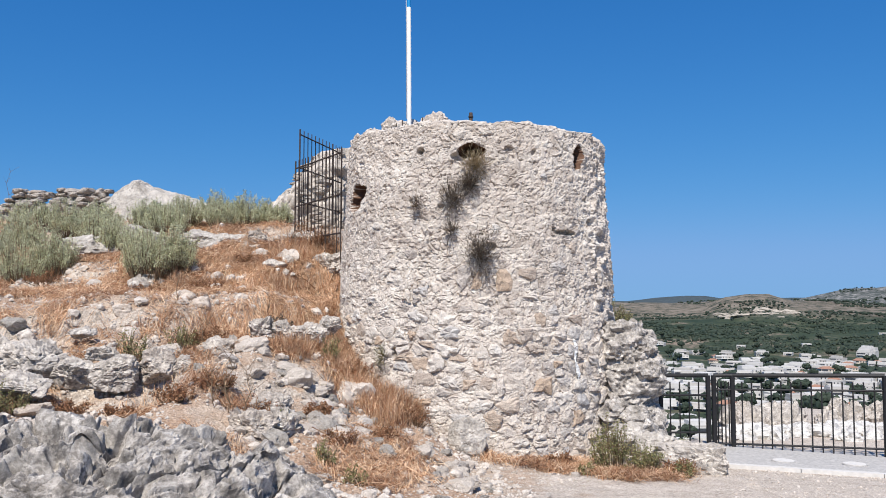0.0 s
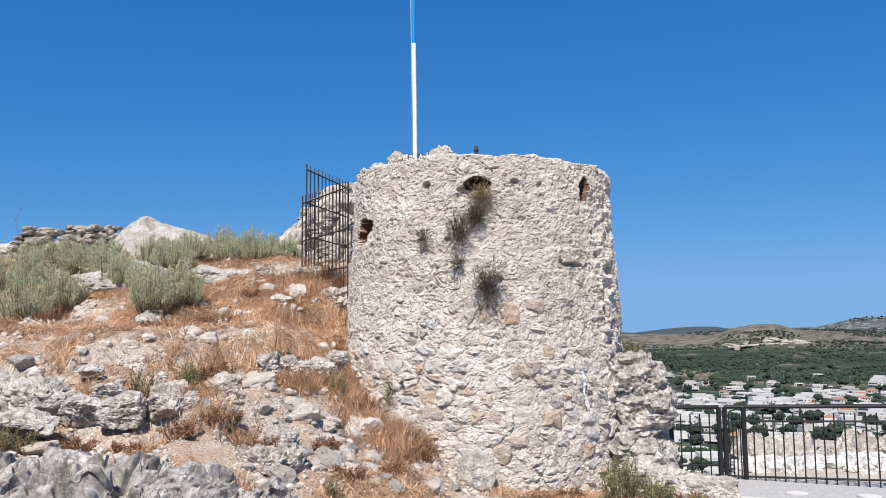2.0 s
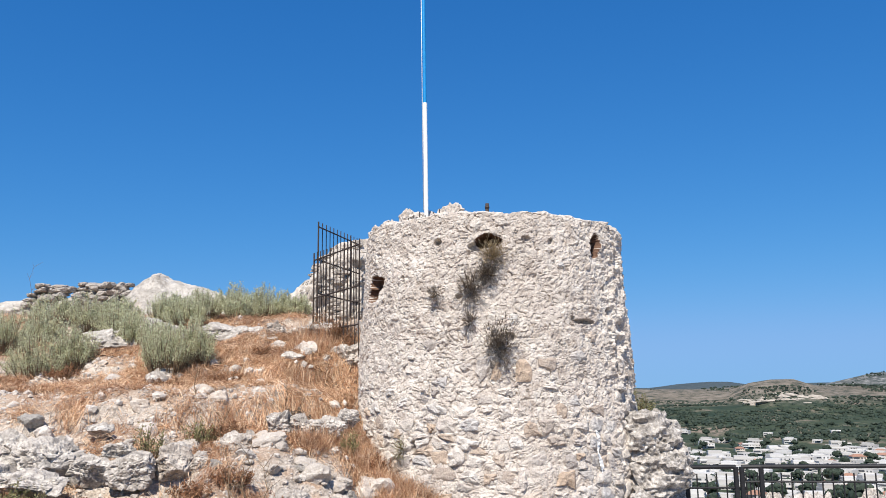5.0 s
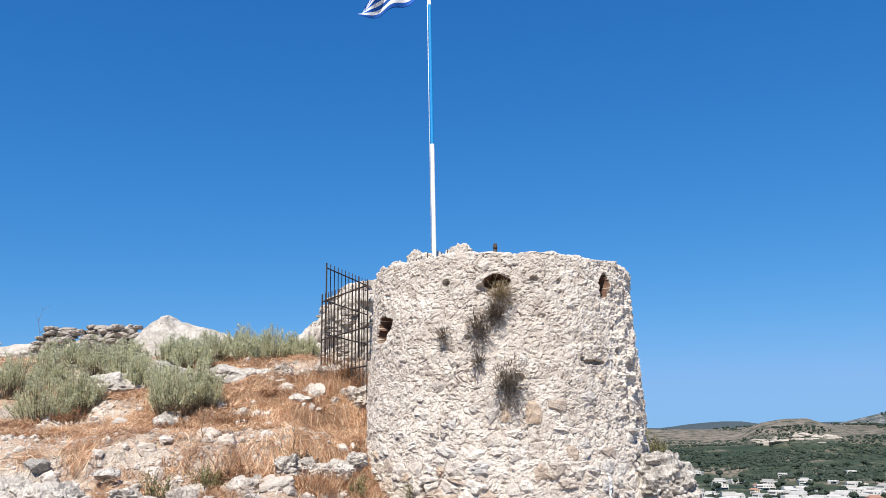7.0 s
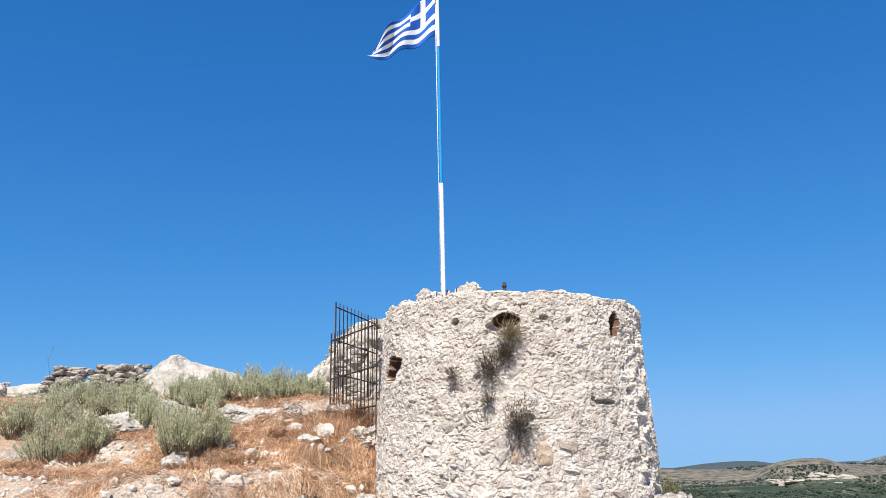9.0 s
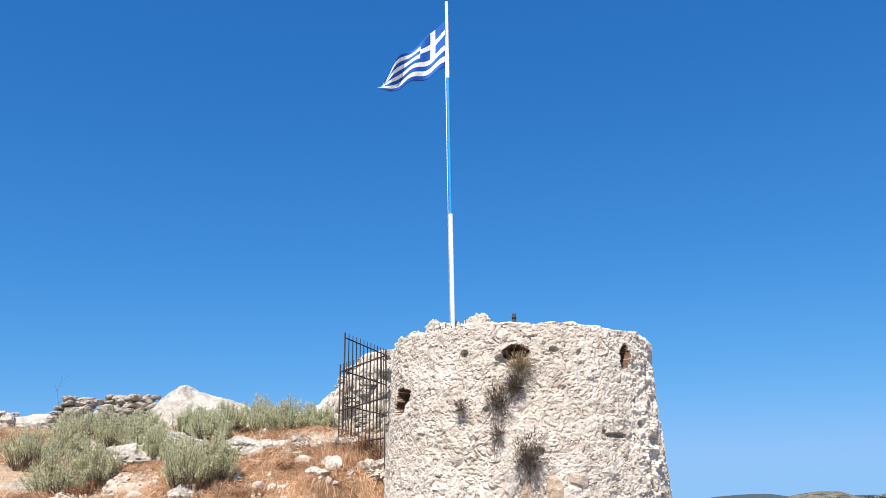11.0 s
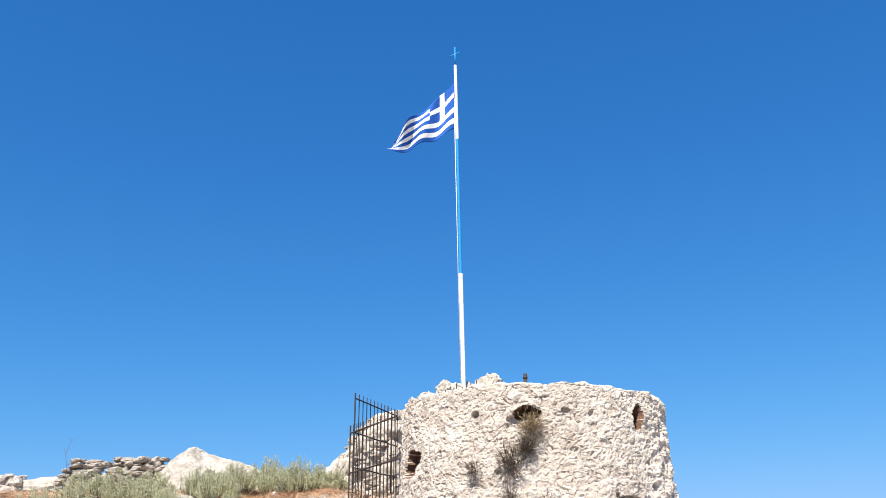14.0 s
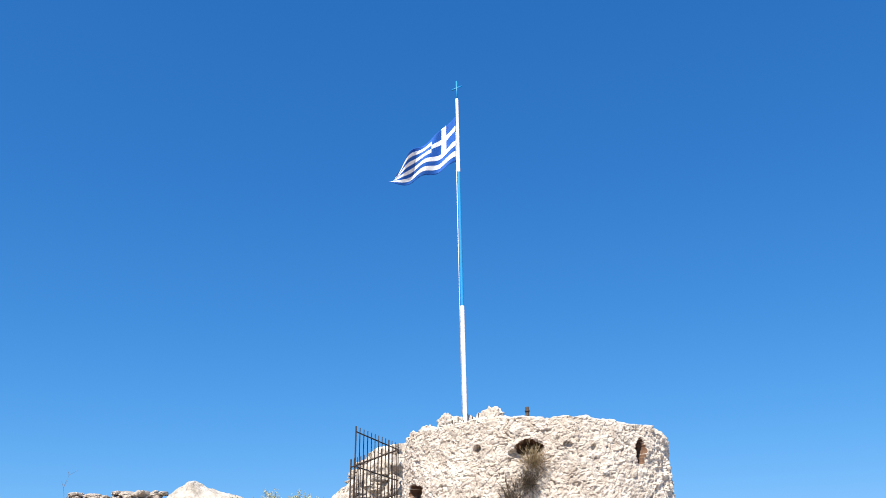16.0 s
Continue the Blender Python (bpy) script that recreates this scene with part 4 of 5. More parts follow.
def build_gravel():
    """Loose stones over slope and path: a stuff each."""
    rng = np.random.RandomState(8)
    P, S = [], []
    while len(P) < 15000:
        x, y = rng.uniform(-6.5, 6.0), rng.uniform(5.4, 14.2)
        if abs(x) > 0.56 * y + 0.3 or (math.hypot(x - TX, y - TY) < 2.0) or (x > 2.2 and y > 9.9):
            continue
        slope = x < 0.6 - 0.25 * (y - 9)
        patch = vnoise(np.array([[x * 0.9, y * 0.9, 2.0]]), 9)[0]
        if patch < (-0.7 if slope else -0.15):
            continue
        P.append((x, y))
        S.append((rng.uniform(0.008, 0.028) if rng.rand() < 0.90 else rng.uniform(0.03, 0.085)) * (1 if slope else 0.42))
    P = np.array(P)
    Z = height(P[:, 0], P[:, 1])
    V, F = scatter_rocks(np.c_[P, Z], S, 6, 1, 0.7, 0.35, rough=0.1)
    tagged(new("loose_stones", mesh_from("loose_stones", V, F, [M_ROCK_LOOSE], False)), "loose pale limestone rubble strewn over the slope", "stones", kind="stuff")
    # scree tongue below the tower's left foot and along the path's edge: stones one can pick out
    kinds = [rock_shape(700 + k, (1, 0.85, 0.65), 3, 8, 0.14, 2.6, 3.4) for k in range(10)]
    meshes = [mesh_from("slope_stone", v, f, [M_ROCK_LOOSE if k % 3 else M_PALE], False) for k, (v, f) in enumerate(kinds)]
    n = 0
    while n < 165:
        x, y = rng.uniform(-5.5, 1.8), rng.uniform(6.4, 13.4)
        if n < 100:
            t = rng.rand()
            x, y = -1.75 + 2.0 * t + rng.normal() * 0.32, 9.3 - 1.3 * t + rng.normal() * 0.45
        if abs(x) > 0.55 * y or math.hypot(x - TX, y - TY) < 2.15:
            continue
        s = rng.uniform(0.04, 0.10) if rng.rand() < 0.8 else rng.uniform(0.10, 0.18)
        if x > 0.2:
            s *= 0.6
        ob = new("slope_stone", meshes[rng.randint(10)])
        ob.matrix_basis = Matrix.LocRotScale((x, y, ground_at(x, y) + s * 0.18), Euler((rng.uniform(-0.3, 0.3), rng.uniform(-0.3, 0.3), rng.uniform(0, 6.28))), (s * rng.uniform(0.8, 1.3), s, s * rng.uniform(0.7, 1.1)))
        tagged(ob, "loose angular limestone rock lying on the slope", "rock", "loose rocks on the slope")
        n += 1



def build_ruin():
    """Broken wall and rock behind the iron fence, falling to the left."""
    rng = np.random.RandomState(77)
    ruin = thing("ruined_wall", (0, 0, 0), "broken rubble wall stepping down the crest behind an iron fence", "wall")
    nx, nz = 150, 90
    V = []
    xs = np.linspace(-4.3, -1.2, nx)
    top = np.interp(xs, [-4.3, -3.85, -3.5, -3.12, -3.0, -2.7, -2.5, -1.9, -1.2], [3.25, 3.52, 3.78, 4.05, 4.32, 4.68, 4.76, 4.86, 4.8])
    for depth, sgn in ((16.75, 1), (17.9, -1)):
        for k in range(nz):
            f = k / (nz - 1)
            z = 2.3 + (top - 2.3) * (f if sgn > 0 else 1 - f)
            p = np.stack([xs, np.full(nx, depth), z], -1)
            bulge = 0.10 * ridged(p * 2.6, 4, 91) + 0.05 * fbm(p * 7, 3, 92)
            round_top = 0.35 * step01(0.82, 1.0, f if sgn > 0 else 1 - f)
            V.append(np.stack([xs + 0.05 * vnoise(p * 4, 3), depth + sgn * (round_top - bulge), z + 0.05 * ridged(p * 3, 3, 95)], -1))
    piece("core", mesh_from("core", np.concatenate(V), grid_faces(nx, 2 * nz), [M_WARMROCK]), ruin)
    meshes = [mesh_from("ruin_stone", *rock_shape(800 + k, (1, 0.7, 0.62), 3, 8, 0.09, 2.5, 3.6), [M_WARMROCK], False) for k in range(8)]
    for k in range(120):
        x = rng.uniform(-3.3, -1.4)
        t = float(np.interp(x, xs, top))
        z = rng.uniform(2.7, t + 0.02)
        ob = piece("stone", meshes[k % 8], ruin)
        s = rng.uniform(0.06, 0.15)
        ob.matrix_basis = Matrix.LocRotScale((x, 16.68 + 0.3 * float(step01(0.85, 1.0, z / t)), z), Euler((rng.uniform(-0.2, 0.2), 0, rng.uniform(-0.3, 0.3))), (s * 1.3, s, s * rng.uniform(0.6, 1)))


def build_cairn():
    """Lumps of masonry round the pole's foot on top of the tower."""
    lumps = [(-0.74, 11.80, 4.15, 0.14, 0.21), (-0.62, 11.98, 4.19, 0.15, 0.22), (-0.38, 12.08, 4.17, 0.17, 0.22), (-0.24, 11.95, 4.16, 0.15, 0.21), (-0.10, 11.85, 4.15, 0.15, 0.25), (-0.30, 11.7, 4.06, 0.17, 0.16),
             (0.06, 11.7, 4.08, 0.15, 0.19), (0.20, 11.6, 4.02, 0.16, 0.13), (-0.58, 11.65, 4.05, 0.15, 0.15), (-0.95, 11.6, 4.0, 0.18, 0.13), (-1.14, 11.8, 3.97, 0.2, 0.12), (0.5, 11.2, 4.0, 0.22, 0.08)]
    for k, (x, y, z, w, h) in enumerate(lumps):
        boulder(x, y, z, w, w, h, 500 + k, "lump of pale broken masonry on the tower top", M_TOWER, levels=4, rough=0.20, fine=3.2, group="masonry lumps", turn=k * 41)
    for k, x in enumerate((-0.72, -0.64, -0.56, -0.48, -0.36, -0.28)):
        s = thing("rebar_stub", (x, 11.35 - 0.06 * k, 3.97), "short rusty steel bar end sticking out of masonry", "steel bar", "rebar stubs")
        part("bar", rod(bmesh.new(), (0, 0, 0), (0.005, 0, 0.15 + 0.03 * (k % 3)), 0.007, 6), M_RUST, s)


def paint_smear():
    """White paint splashed down the tower's flank."""
    wall = next(o for o in tower.children if o.name.startswith("wall"))
    nu, nv = 9, 60
    u, v = np.meshgrid(np.linspace(-1, 1, nu), np.linspace(0, 1, nv))
    u, v = u.ravel(), v.ravel()
    z = 1.24 - 0.52 * v
    w = 0.026 * (0.35 + 0.9 * np.abs(np.sin(v * 5 + 0.6))) * np.interp(v, [0, 0.1, 0.9, 1], [0.2, 1, 1, 0.2])
    th = radians(36.0) + (u * w + 0.05 * v + 0.02 * np.sin(v * 9)) / 2.0
    r = tower_skin(th, z) + 0.038
    piece("paint_smear", mesh_from("paint_smear", np.stack([TX + r * np.sin(th), TY - r * np.cos(th), z], -1), grid_faces(nu, nv), [M_WHITE]), wall, "white paint smear")


lay_stones()
rubble_coat()
paint_smear()
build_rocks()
build_crest()
build_outcrop()
build_gravel()
build_ruin()
build_cairn()


# ---- iron fence beside the tower ----
def iron_fence(a, b, rails, low, tip, bars, label, sag=0.0):
    """Square bars through flat rails; rails are given at both ends as (height, height)."""
    f = thing("iron_fence", (0, 0, 0), label, "fence", "old iron fence")
    a, b = Vector(a), Vector(b)

    def spot(t, z):
        q = a.lerp(b, t)
        return Vector((q.x, q.y, z))
    for za, zb in rails:
        part("rail", rod(bmesh.new(), spot(0, za), spot(1, zb), 0.013, 6), M_RUST, f)
    for k in range(bars):
        t = k / (bars - 1)
        top = tip[0] + (tip[1] - tip[0]) * t
        bot = low[0] + (low[1] - low[0]) * t
        part("bar", rod(bmesh.new(), spot(t, bot), spot(t, top), 0.0085 if k % 9 else 0.014, 6), M_RUST, f)


iron_fence((-2.50, 14.0), (-1.55, 12.55), [(3.97, 3.98), (3.32, 3.34), (2.75, 2.75)], (2.35, 2.2), (4.10, 4.07), 14, "rusty black iron fence running to the tower wall")
iron_fence((-2.45, 14.1), (-2.02, 16.5), [(4.58, 4.68), (4.0, 4.09), (3.42, 3.5)], (2.6, 2.9), (4.67, 4.80), 13, "rusty black iron fence with pointed bars running uphill")


# ---- path edge ----
def build_path():
    paving = plain("grey_paving", (0.42, 0.405, 0.385), 0.9, 0, 0.25, 22)
    edge = plain("pale_concrete", (0.58, 0.56, 0.53), 0.85, 0, 0.1, 14)
    xs = np.linspace(3.25, 9.0, 40)
    V = []
    front = 10.05 - 0.36 * (xs - 3.3)
    back = np.minimum(11.75, 11.95 - 0.38 * (xs - 3.3))
    for w in np.linspace(0, 1, 14):
        y = front + (back - front) * w
        V.append(np.stack([xs, y, -0.225 - 0.05 * w - 0.004 * (xs - 3.3)], -1))
    V = np.concatenate(V)
    pv = new("pavement", mesh_from("pavement", V, grid_faces(40, 14), [paving]))
    so = pv.modifiers.new("thickness", "SOLIDIFY")
    so.thickness = 0.08
    so.offset = -1
    tagged(pv, "grey paved strip along the railing", "pavement", kind="structure")
    bm = bmesh.new()
    for k in range(7):
        x0, x1 = 3.3 + k * 0.8, 3.3 + k * 0.8 + 0.79
        y0, y1 = 10.05 - 0.36 * (x0 - 3.3), 10.05 - 0.36 * (x1 - 3.3)
        z = -0.265 - 0.004 * (x0 - 3.3)
        vs = [bm.verts.new(q) for q in ((x0, y0 - 0.10, z - 0.1), (x1, y1 - 0.10, z - 0.1), (x1, y1, z - 0.1), (x0, y0, z - 0.1), (x0, y0 - 0.10, z + 0.055), (x1, y1 - 0.10, z + 0.055), (x1, y1, z + 0.055), (x0, y0, z + 0.055))]
        for q in ((0, 3, 2, 1), (4, 5, 6, 7), (0, 1, 5, 4), (1, 2, 6, 5), (2, 3, 7, 6), (3, 0, 4, 7)):
            bm.faces.new([vs[i] for i in q])
    kerb = part("kerb", bm, edge, None)
    tagged(kerb, "pale concrete kerb edging the paved strip", "kerb", kind="structure")
    for x, y in ((4.16, 10.32), (4.92, 10.1)):
        d = thing("ground_plate", (x, y, -0.238), "round white plate set in the grey paving", "plate", "white ground plates")
        part("disc", rod(bmesh.new(), (0, 0, -0.02), (0, 0, 0.008), 0.125, 24), edge, d)
        part("rim", rod(bmesh.new(), (0, 0, -0.02), (0, 0, 0.003), 0.14, 24), paving, d)
    # low rough masonry block
    bm = bmesh.new()
    bmesh.ops.create_cube(bm, size=1)
    bmesh.ops.subdivide_edges(bm, edges=bm.edges[:], cuts=16, use_grid_fill=True)
    pts = np.array([v.co[:] for v in bm.verts])
    q = pts * np.array([0.78, 0.42, 0.46])
    joint, own, facet = broken(q * np.array([5, 5, 8]), 3)
    q = q + (0.018 * np.stack([fbm(q * 7, 4, 6), fbm(q * 7 + 4, 4, 7), fbm(q * 6 + 8, 4, 8)], -1) + q * (0.14 * (own - 0.5) - 0.10 * step01(0.14, 0.02, joint))[:, None])
    for v, c in zip(bm.verts, q):
        v.co = c
    block = part("low_wall", bm, M_ROCK, None)
    block.matrix_basis = pose(2.80, 9.62, -0.16, 0, 0, -10)
    tagged(block, "low rough stone block at the end of the path edge", "wall")


build_path()


def beyond_railing():
    rng = np.random.RandomState(61)
    for k in range(9):
        x = 7.9 + k * 0.85
        boulder(x, 21 + rng.uniform(-0.6, 1.2), -1.75 + rng.uniform(-0.1, 0.1), rng.uniform(0.7, 1.0), 0.8, rng.uniform(0.75, 0.95), 600 + k, "brown-grey limestone rock below the railing", M_ROCK, levels=5, rough=0.2, fine=3.4, group="rocks below the railing")
    y = rng.uniform(12.7, 16.9, 300)
    x = 0.338 * y + rng.uniform(0, 4.6, 300)
    V, F = scatter_rocks(np.c_[x, y, height(x, y)], rng.uniform(0.13, 0.30, 300), 63, 3, 0.6, 0.4, 16, 0.16)
    tagged(new("white_rocks", mesh_from("white_rocks", V, F, [M_WASHED], False)), "bright whitewashed limestone rocks below the railing", "rocks", kind="stuff")


beyond_railing()


# ---- plants ----
def blades(roots, lengths, width, seed, lean=0.5, spread_dir=None, curl=0.5):
    """Thin bent blades, one per root; returns vertices and faces."""
    rng = np.random.RandomState(seed)
    n = len(roots)
    a = rng.uniform(0, 2 * math.pi, n)
    tilt = np.abs(rng.normal(0, lean, n)).clip(0, 1.45)
    d = np.stack([np.cos(a) * np.sin(tilt), np.sin(a) * np.sin(tilt), np.cos(tilt)], -1)
    if spread_dir is not None:
        d = d + spread_dir
        d /= np.linalg.norm(d, axis=1)[:, None]
    side = np.stack([-np.sin(a + rng.uniform(-1, 1, n)), np.cos(a), 0 * a], -1) * (width * rng.uniform(0.6, 1.4, n))[:, None]
    L = np.asarray(lengths)[:, None]
    bend = np.stack([np.cos(a), np.sin(a), -0.6 + 0 * a], -1) * (curl * rng.uniform(0, 1, n))[:, None]
    m, t = roots + d * L * 0.55, roots + d * L * 0.9 + bend * L * 0.5
    V = np.stack([roots - side, roots + side, m + side * 0.8, m - side * 0.8, t], 1).reshape(-1, 3)
    b = np.arange(n)[:, None] * 5
    quads = (b + np.array([[0, 1, 2, 3]])).tolist()
    tris = (b + np.array([[3, 2, 4]])).tolist()
    return V, quads + tris


def dry_grass():
    rng = np.random.RandomState(21)
    roots, lens = [], []
    # tufts: x and y spans of the plan, how many, blade length
    beds = [((-1.9, 0.0), (9.0, 10.9), 330, 0.26), ((-6.8, -0.9), (10.9, 13.6), 1050, 0.17), ((-5.2, -1.0), (7.6, 10.6), 130, 0.14), ((-2.9, -1.0), (9.0, 11.0), 170, 0.16),
            ((-2.6, -1.3), (12.6, 14.2), 150, 0.34), ((0.3, 1.9), (9.25, 10.25), 110, 0.15), ((1.5, 3.2), (8.9, 9.75), 120, 0.16), ((-9, -2.8), (13.2, 16.5), 420, 0.22),
            ((-2.2, -0.2), (7.2, 9.2), 90, 0.14)]
    mats = []
    for (x0, x1), (y0, y1), count, length in beds:
        k = 0
        tries = 0
        while k < count and tries < count * 12:
            tries += 1
            x, y = rng.uniform(x0, x1), rng.uniform(y0, y1)
            if math.hypot(x - TX, y - TY) < 1.98 or vnoise(np.array([[x * 1.4, y * 1.4, 5.0]]), 15)[0] < -0.06 or (x > 0.2 and vnoise(np.array([[x * 2.6, y * 2.6, 7.0]]), 16)[0] < 0.15):
                continue
            if x > -1.6 and y > 9 and x < 0.2 and (x - TX) ** 2 + (y - TY) ** 2 > 3.0 ** 2:
                continue
            m = rng.randint(22, 52)
            flat = length < 0.25 and rng.rand() < (0.3 if x > -0.2 else 0.75)
            if flat:
                # a trodden mat: strands lying one over another, combed one way
                m = int(m * 1.5)
                a = rng.uniform(0, 6.28) + rng.normal(0, 0.7, m)
                r = rng.normal(0, 0.10, (m, 2)) + (x, y)
                mats.append(np.c_[r, rng.uniform(0.0, 0.055, m), a, length * rng.uniform(0.8, 1.9, m)])
            else:
                roots.append(rng.normal(0, 0.06, (m, 2)) + (x, y))
                lens.append(length * rng.uniform(0.5, 1.2, m))
            k += 1
    R, L = np.concatenate(roots), np.concatenate(lens)
    Z = height(R[:, 0], R[:, 1]) - 0.01
    V1, F1 = blades(np.c_[R, Z], L * 1.1, 0.0026, 3, 0.8, None, 0.9)
    M = np.concatenate(mats)
    A = np.c_[M[:, :2], height(M[:, 0], M[:, 1]) + M[:, 2]]
    way = np.c_[np.cos(M[:, 3]), np.sin(M[:, 3])]
    tip = M[:, :2] + way * M[:, 4:5]
    B = np.c_[tip, height(tip[:, 0], tip[:, 1]) + rng.uniform(0.0, 0.06, len(M))]
    C = (A + B) / 2 + np.c_[rng.normal(0, 0.02, (len(M), 2)), rng.uniform(0.01, 0.07, len(M))]
    side = np.c_[-way[:, 1], way[:, 0], rng.normal(0, 0.5, len(M))] * rng.uniform(0.0016, 0.0036, len(M))[:, None]
    V2 = np.stack([A - side, A + side, C + side, C - side, B], 1).reshape(-1, 3)
    b = len(V1) + np.arange(len(M))[:, None] * 5
    F2 = (b + np.array([[0, 1, 2, 3]])).tolist() + (b + np.array([[3, 2, 4]])).tolist()
    tagged(new("dry_grass", mesh_from("dry_grass", np.concatenate([V1, V2]), F1 + F2, [M_STRAW], False)), "sun-bleached orange straw grass between the rocks", "grass", kind="stuff")


def shrub(x, y, w, h, seed, label, material=M_SAGE, stems=46, leaves=46, group="", leaf=0.017, upright=0.35, name="shrub", z=None, category="shrub"):
    """Many thin stems from one foot, each set with small leaves."""
    rng = np.random.RandomState(seed)
    z = ground_at(x, y) if z is None else z
    s = thing(name, (x, y, z), label, category, group)
    bm = bmesh.new()
    P, D = [], []
    for k in range(stems):
        a, r = rng.uniform(0, 6.28), math.sqrt(rng.rand())
        foot = Vector((math.cos(a) * r * w * 0.35, math.sin(a) * r * w * 0.25, -0.03))
        out = Vector((math.cos(a) * r * w * rng.uniform(0.5, 0.75), math.sin(a) * r * w * 0.6, h * rng.uniform(0.45, 1.15) * (1 - 0.35 * r * r)))
        mid = (foot + out) / 2 + Vector((rng.normal() * 0.03, rng.normal() * 0.03, h * 0.06))
        rod(bm, foot, mid, 0.006, 4, 0.0045)
        rod(bm, mid, out, 0.0045, 4, 0.002)
        t = rng.uniform(0.25, 1.05, leaves) ** 0.75
        A, B, C = (np.array(q[:]) for q in (foot, mid, out))
        line = np.where((t < 0.5)[:, None], A + (B - A) * (t * 2)[:, None], B + (C - B) * (t * 2 - 1)[:, None])
        P.append(line + rng.normal(0, 0.010 + 0.013 * h, (leaves, 3)))
    tagged(part("branchwork", bm, M_STEM, s), kind="stuff")
    P = np.concatenate(P)
    n = len(P)
    d = rng.normal(size=(n, 3)) + np.array([0, -0.3, upright * 2])
    d /= np.linalg.norm(d, axis=1)[:, None]
    e = np.cross(d, rng.normal(size=(n, 3)))
    e /= np.linalg.norm(e, axis=1)[:, None]
    L = leaf * rng.uniform(0.8, 2.0, n)[:, None]
    W = leaf * 0.42
    V = np.stack([P, P + d * L * 0.5 + e * W, P + d * L, P + d * L * 0.5 - e * W], 1).reshape(-1, 3)
    F = np.arange(4 * n).reshape(-1, 4)
    tagged(piece("leaves", mesh_from("leaves", V, F, [material], False), s), kind="stuff")
    return s


def wall_bush(theta, z, w, h, seed, label, material=M_DRYBUSH, count=540):
    """A dry tuft growing out of the wall face, hanging a little."""
    r = float(tower_skin(np.array([radians(theta)]), np.array([z]))[0])
    t = radians(theta)
    at = Vector((TX + r * math.sin(t), TY - r * math.cos(t), z))
    rng = np.random.RandomState(seed)
    s = thing("wall_plant", at, label, "plant", "plants on the tower")
    out = np.array([math.sin(t), -math.cos(t), 0.0])
    side = np.array([math.cos(t), math.sin(t), 0.0])
    bm = bmesh.new()
    for k in range(7):
        q = out * rng.uniform(0.05, 0.14) + side * rng.normal() * w * 0.4 + np.array([0, 0, rng.normal() * h * 0.3])
        rod(bm, Vector(-out * 0.05), Vector(q), 0.006, 4, 0.003)
    tagged(part("branchwork", bm, M_STEM, s), kind="stuff")
    count = int(count * 1.9)
    roots = rng.normal(0, 1, (count, 3)) * 0.30
    roots = roots[:, :1] * side * w + roots[:, 1:2] * np.array([0, 0, h]) + np.abs(roots[:, 2:]) * out * 0.22
    V, F = blades(roots, rng.uniform(0.03, 0.09, count), 0.0036, seed, 1.5, out * 0.5 + roots / max(w, h) * 2.2, 0.3)
    tagged(piece("twig_mass", mesh_from("twig_mass", V, F, [material], False), s), kind="stuff")


def dead_stalk(x, y, h, seed):
    rng = np.random.RandomState(seed)
    s = thing("dead_stalk", (x, y, ground_at(x, y) - 0.03), "thin leafless dead plant stalk", "plant", "dead stalks")
    bm = bmesh.new()
    p = Vector((0, 0, 0))
    for k in range(5):
        q = p + Vector((rng.normal() * 0.03, rng.normal() * 0.03, h / 5))
        rod(bm, p, q, 0.007 - k * 0.001, 5, 0.006 - k * 0.001)
        for j in range(2):
            rod(bm, q, q + Vector((rng.normal() * 0.08, rng.normal() * 0.05, rng.uniform(0.06, 0.16))), 0.003, 4, 0.0015)
        p = q
    part("stem", bm, M_STEM, s)


dry_grass()
SAGE = "grey-green sage shrub with many upright leafy stems"
for k, (x, y, w, h) in enumerate([(-6.15, 12.0, 0.8, 0.60), (-5.75, 12.3, 0.55, 0.58), (-4.15, 11.7, 0.62, 0.68), (-3.8, 11.9, 0.45, 0.58), (-5.9, 14.2, 0.7, 0.58), (-5.2, 14.6, 0.55, 0.52),
                                  (-4.75, 15.2, 0.7, 0.48), (-4.1, 15.3, 0.65, 0.55), (-3.6, 15.3, 0.6, 0.56), (-5.4, 15.6, 0.6, 0.42), (-3.0, 15.2, 0.4, 0.38), (-6.9, 13.6, 0.7, 0.6), (-7.4, 15.0, 0.8, 0.45), (-5.15, 13.0, 0.4, 0.5), (-6.6, 14.6, 0.6, 0.6), (-4.4, 12.1, 0.35, 0.6), (-7.0, 12.7, 0.7, 0.6), (-4.8, 14.4, 0.6, 0.45), (-3.95, 14.7, 0.5, 0.42), (-3.3, 15.5, 0.4, 0.42), (-6.3, 15.2, 0.6, 0.42)]):
    shrub(x, y, w, h * 1.13, 900 + k, SAGE, M_SAGE, 92, 104, "sage shrubs on the crest", 0.016, 0.7)
shrub(1.90, 9.5, 0.40, 0.58, 930, "green leafy bush at the tower's foot", M_GREEN, 50, 50)
shrub(2.20, 9.35, 0.36, 0.36, 931, "green leafy bush at the tower's foot", M_GREEN, 36, 44)
shrub(2.62, 9.15, 0.18, 0.20, 932, "small yellow-green weed beside the low stone block", M_GREEN, 18, 30)
shrub(1.58, 9.25, 0.12, 0.16, 933, "small green weed in the gravel", M_GREEN, 14, 26)
shrub(-4.15, 7.9, 0.42, 0.32, 934, "half-dry bush on the terrace", M_GREEN, 34, 30)
shrub(-3.35, 9.0, 0.28, 0.38, 935, "thin green bush growing between terrace blocks", M_GREEN, 22, 28)
shrub(-2.95, 9.5, 0.35, 0.30, 936, "half-dry bush among straw grass", M_GREEN, 26, 30)
shrub(-1.05, 7.6, 0.16, 0.22, 937, "small green weed among loose stones", M_GREEN, 16, 26)
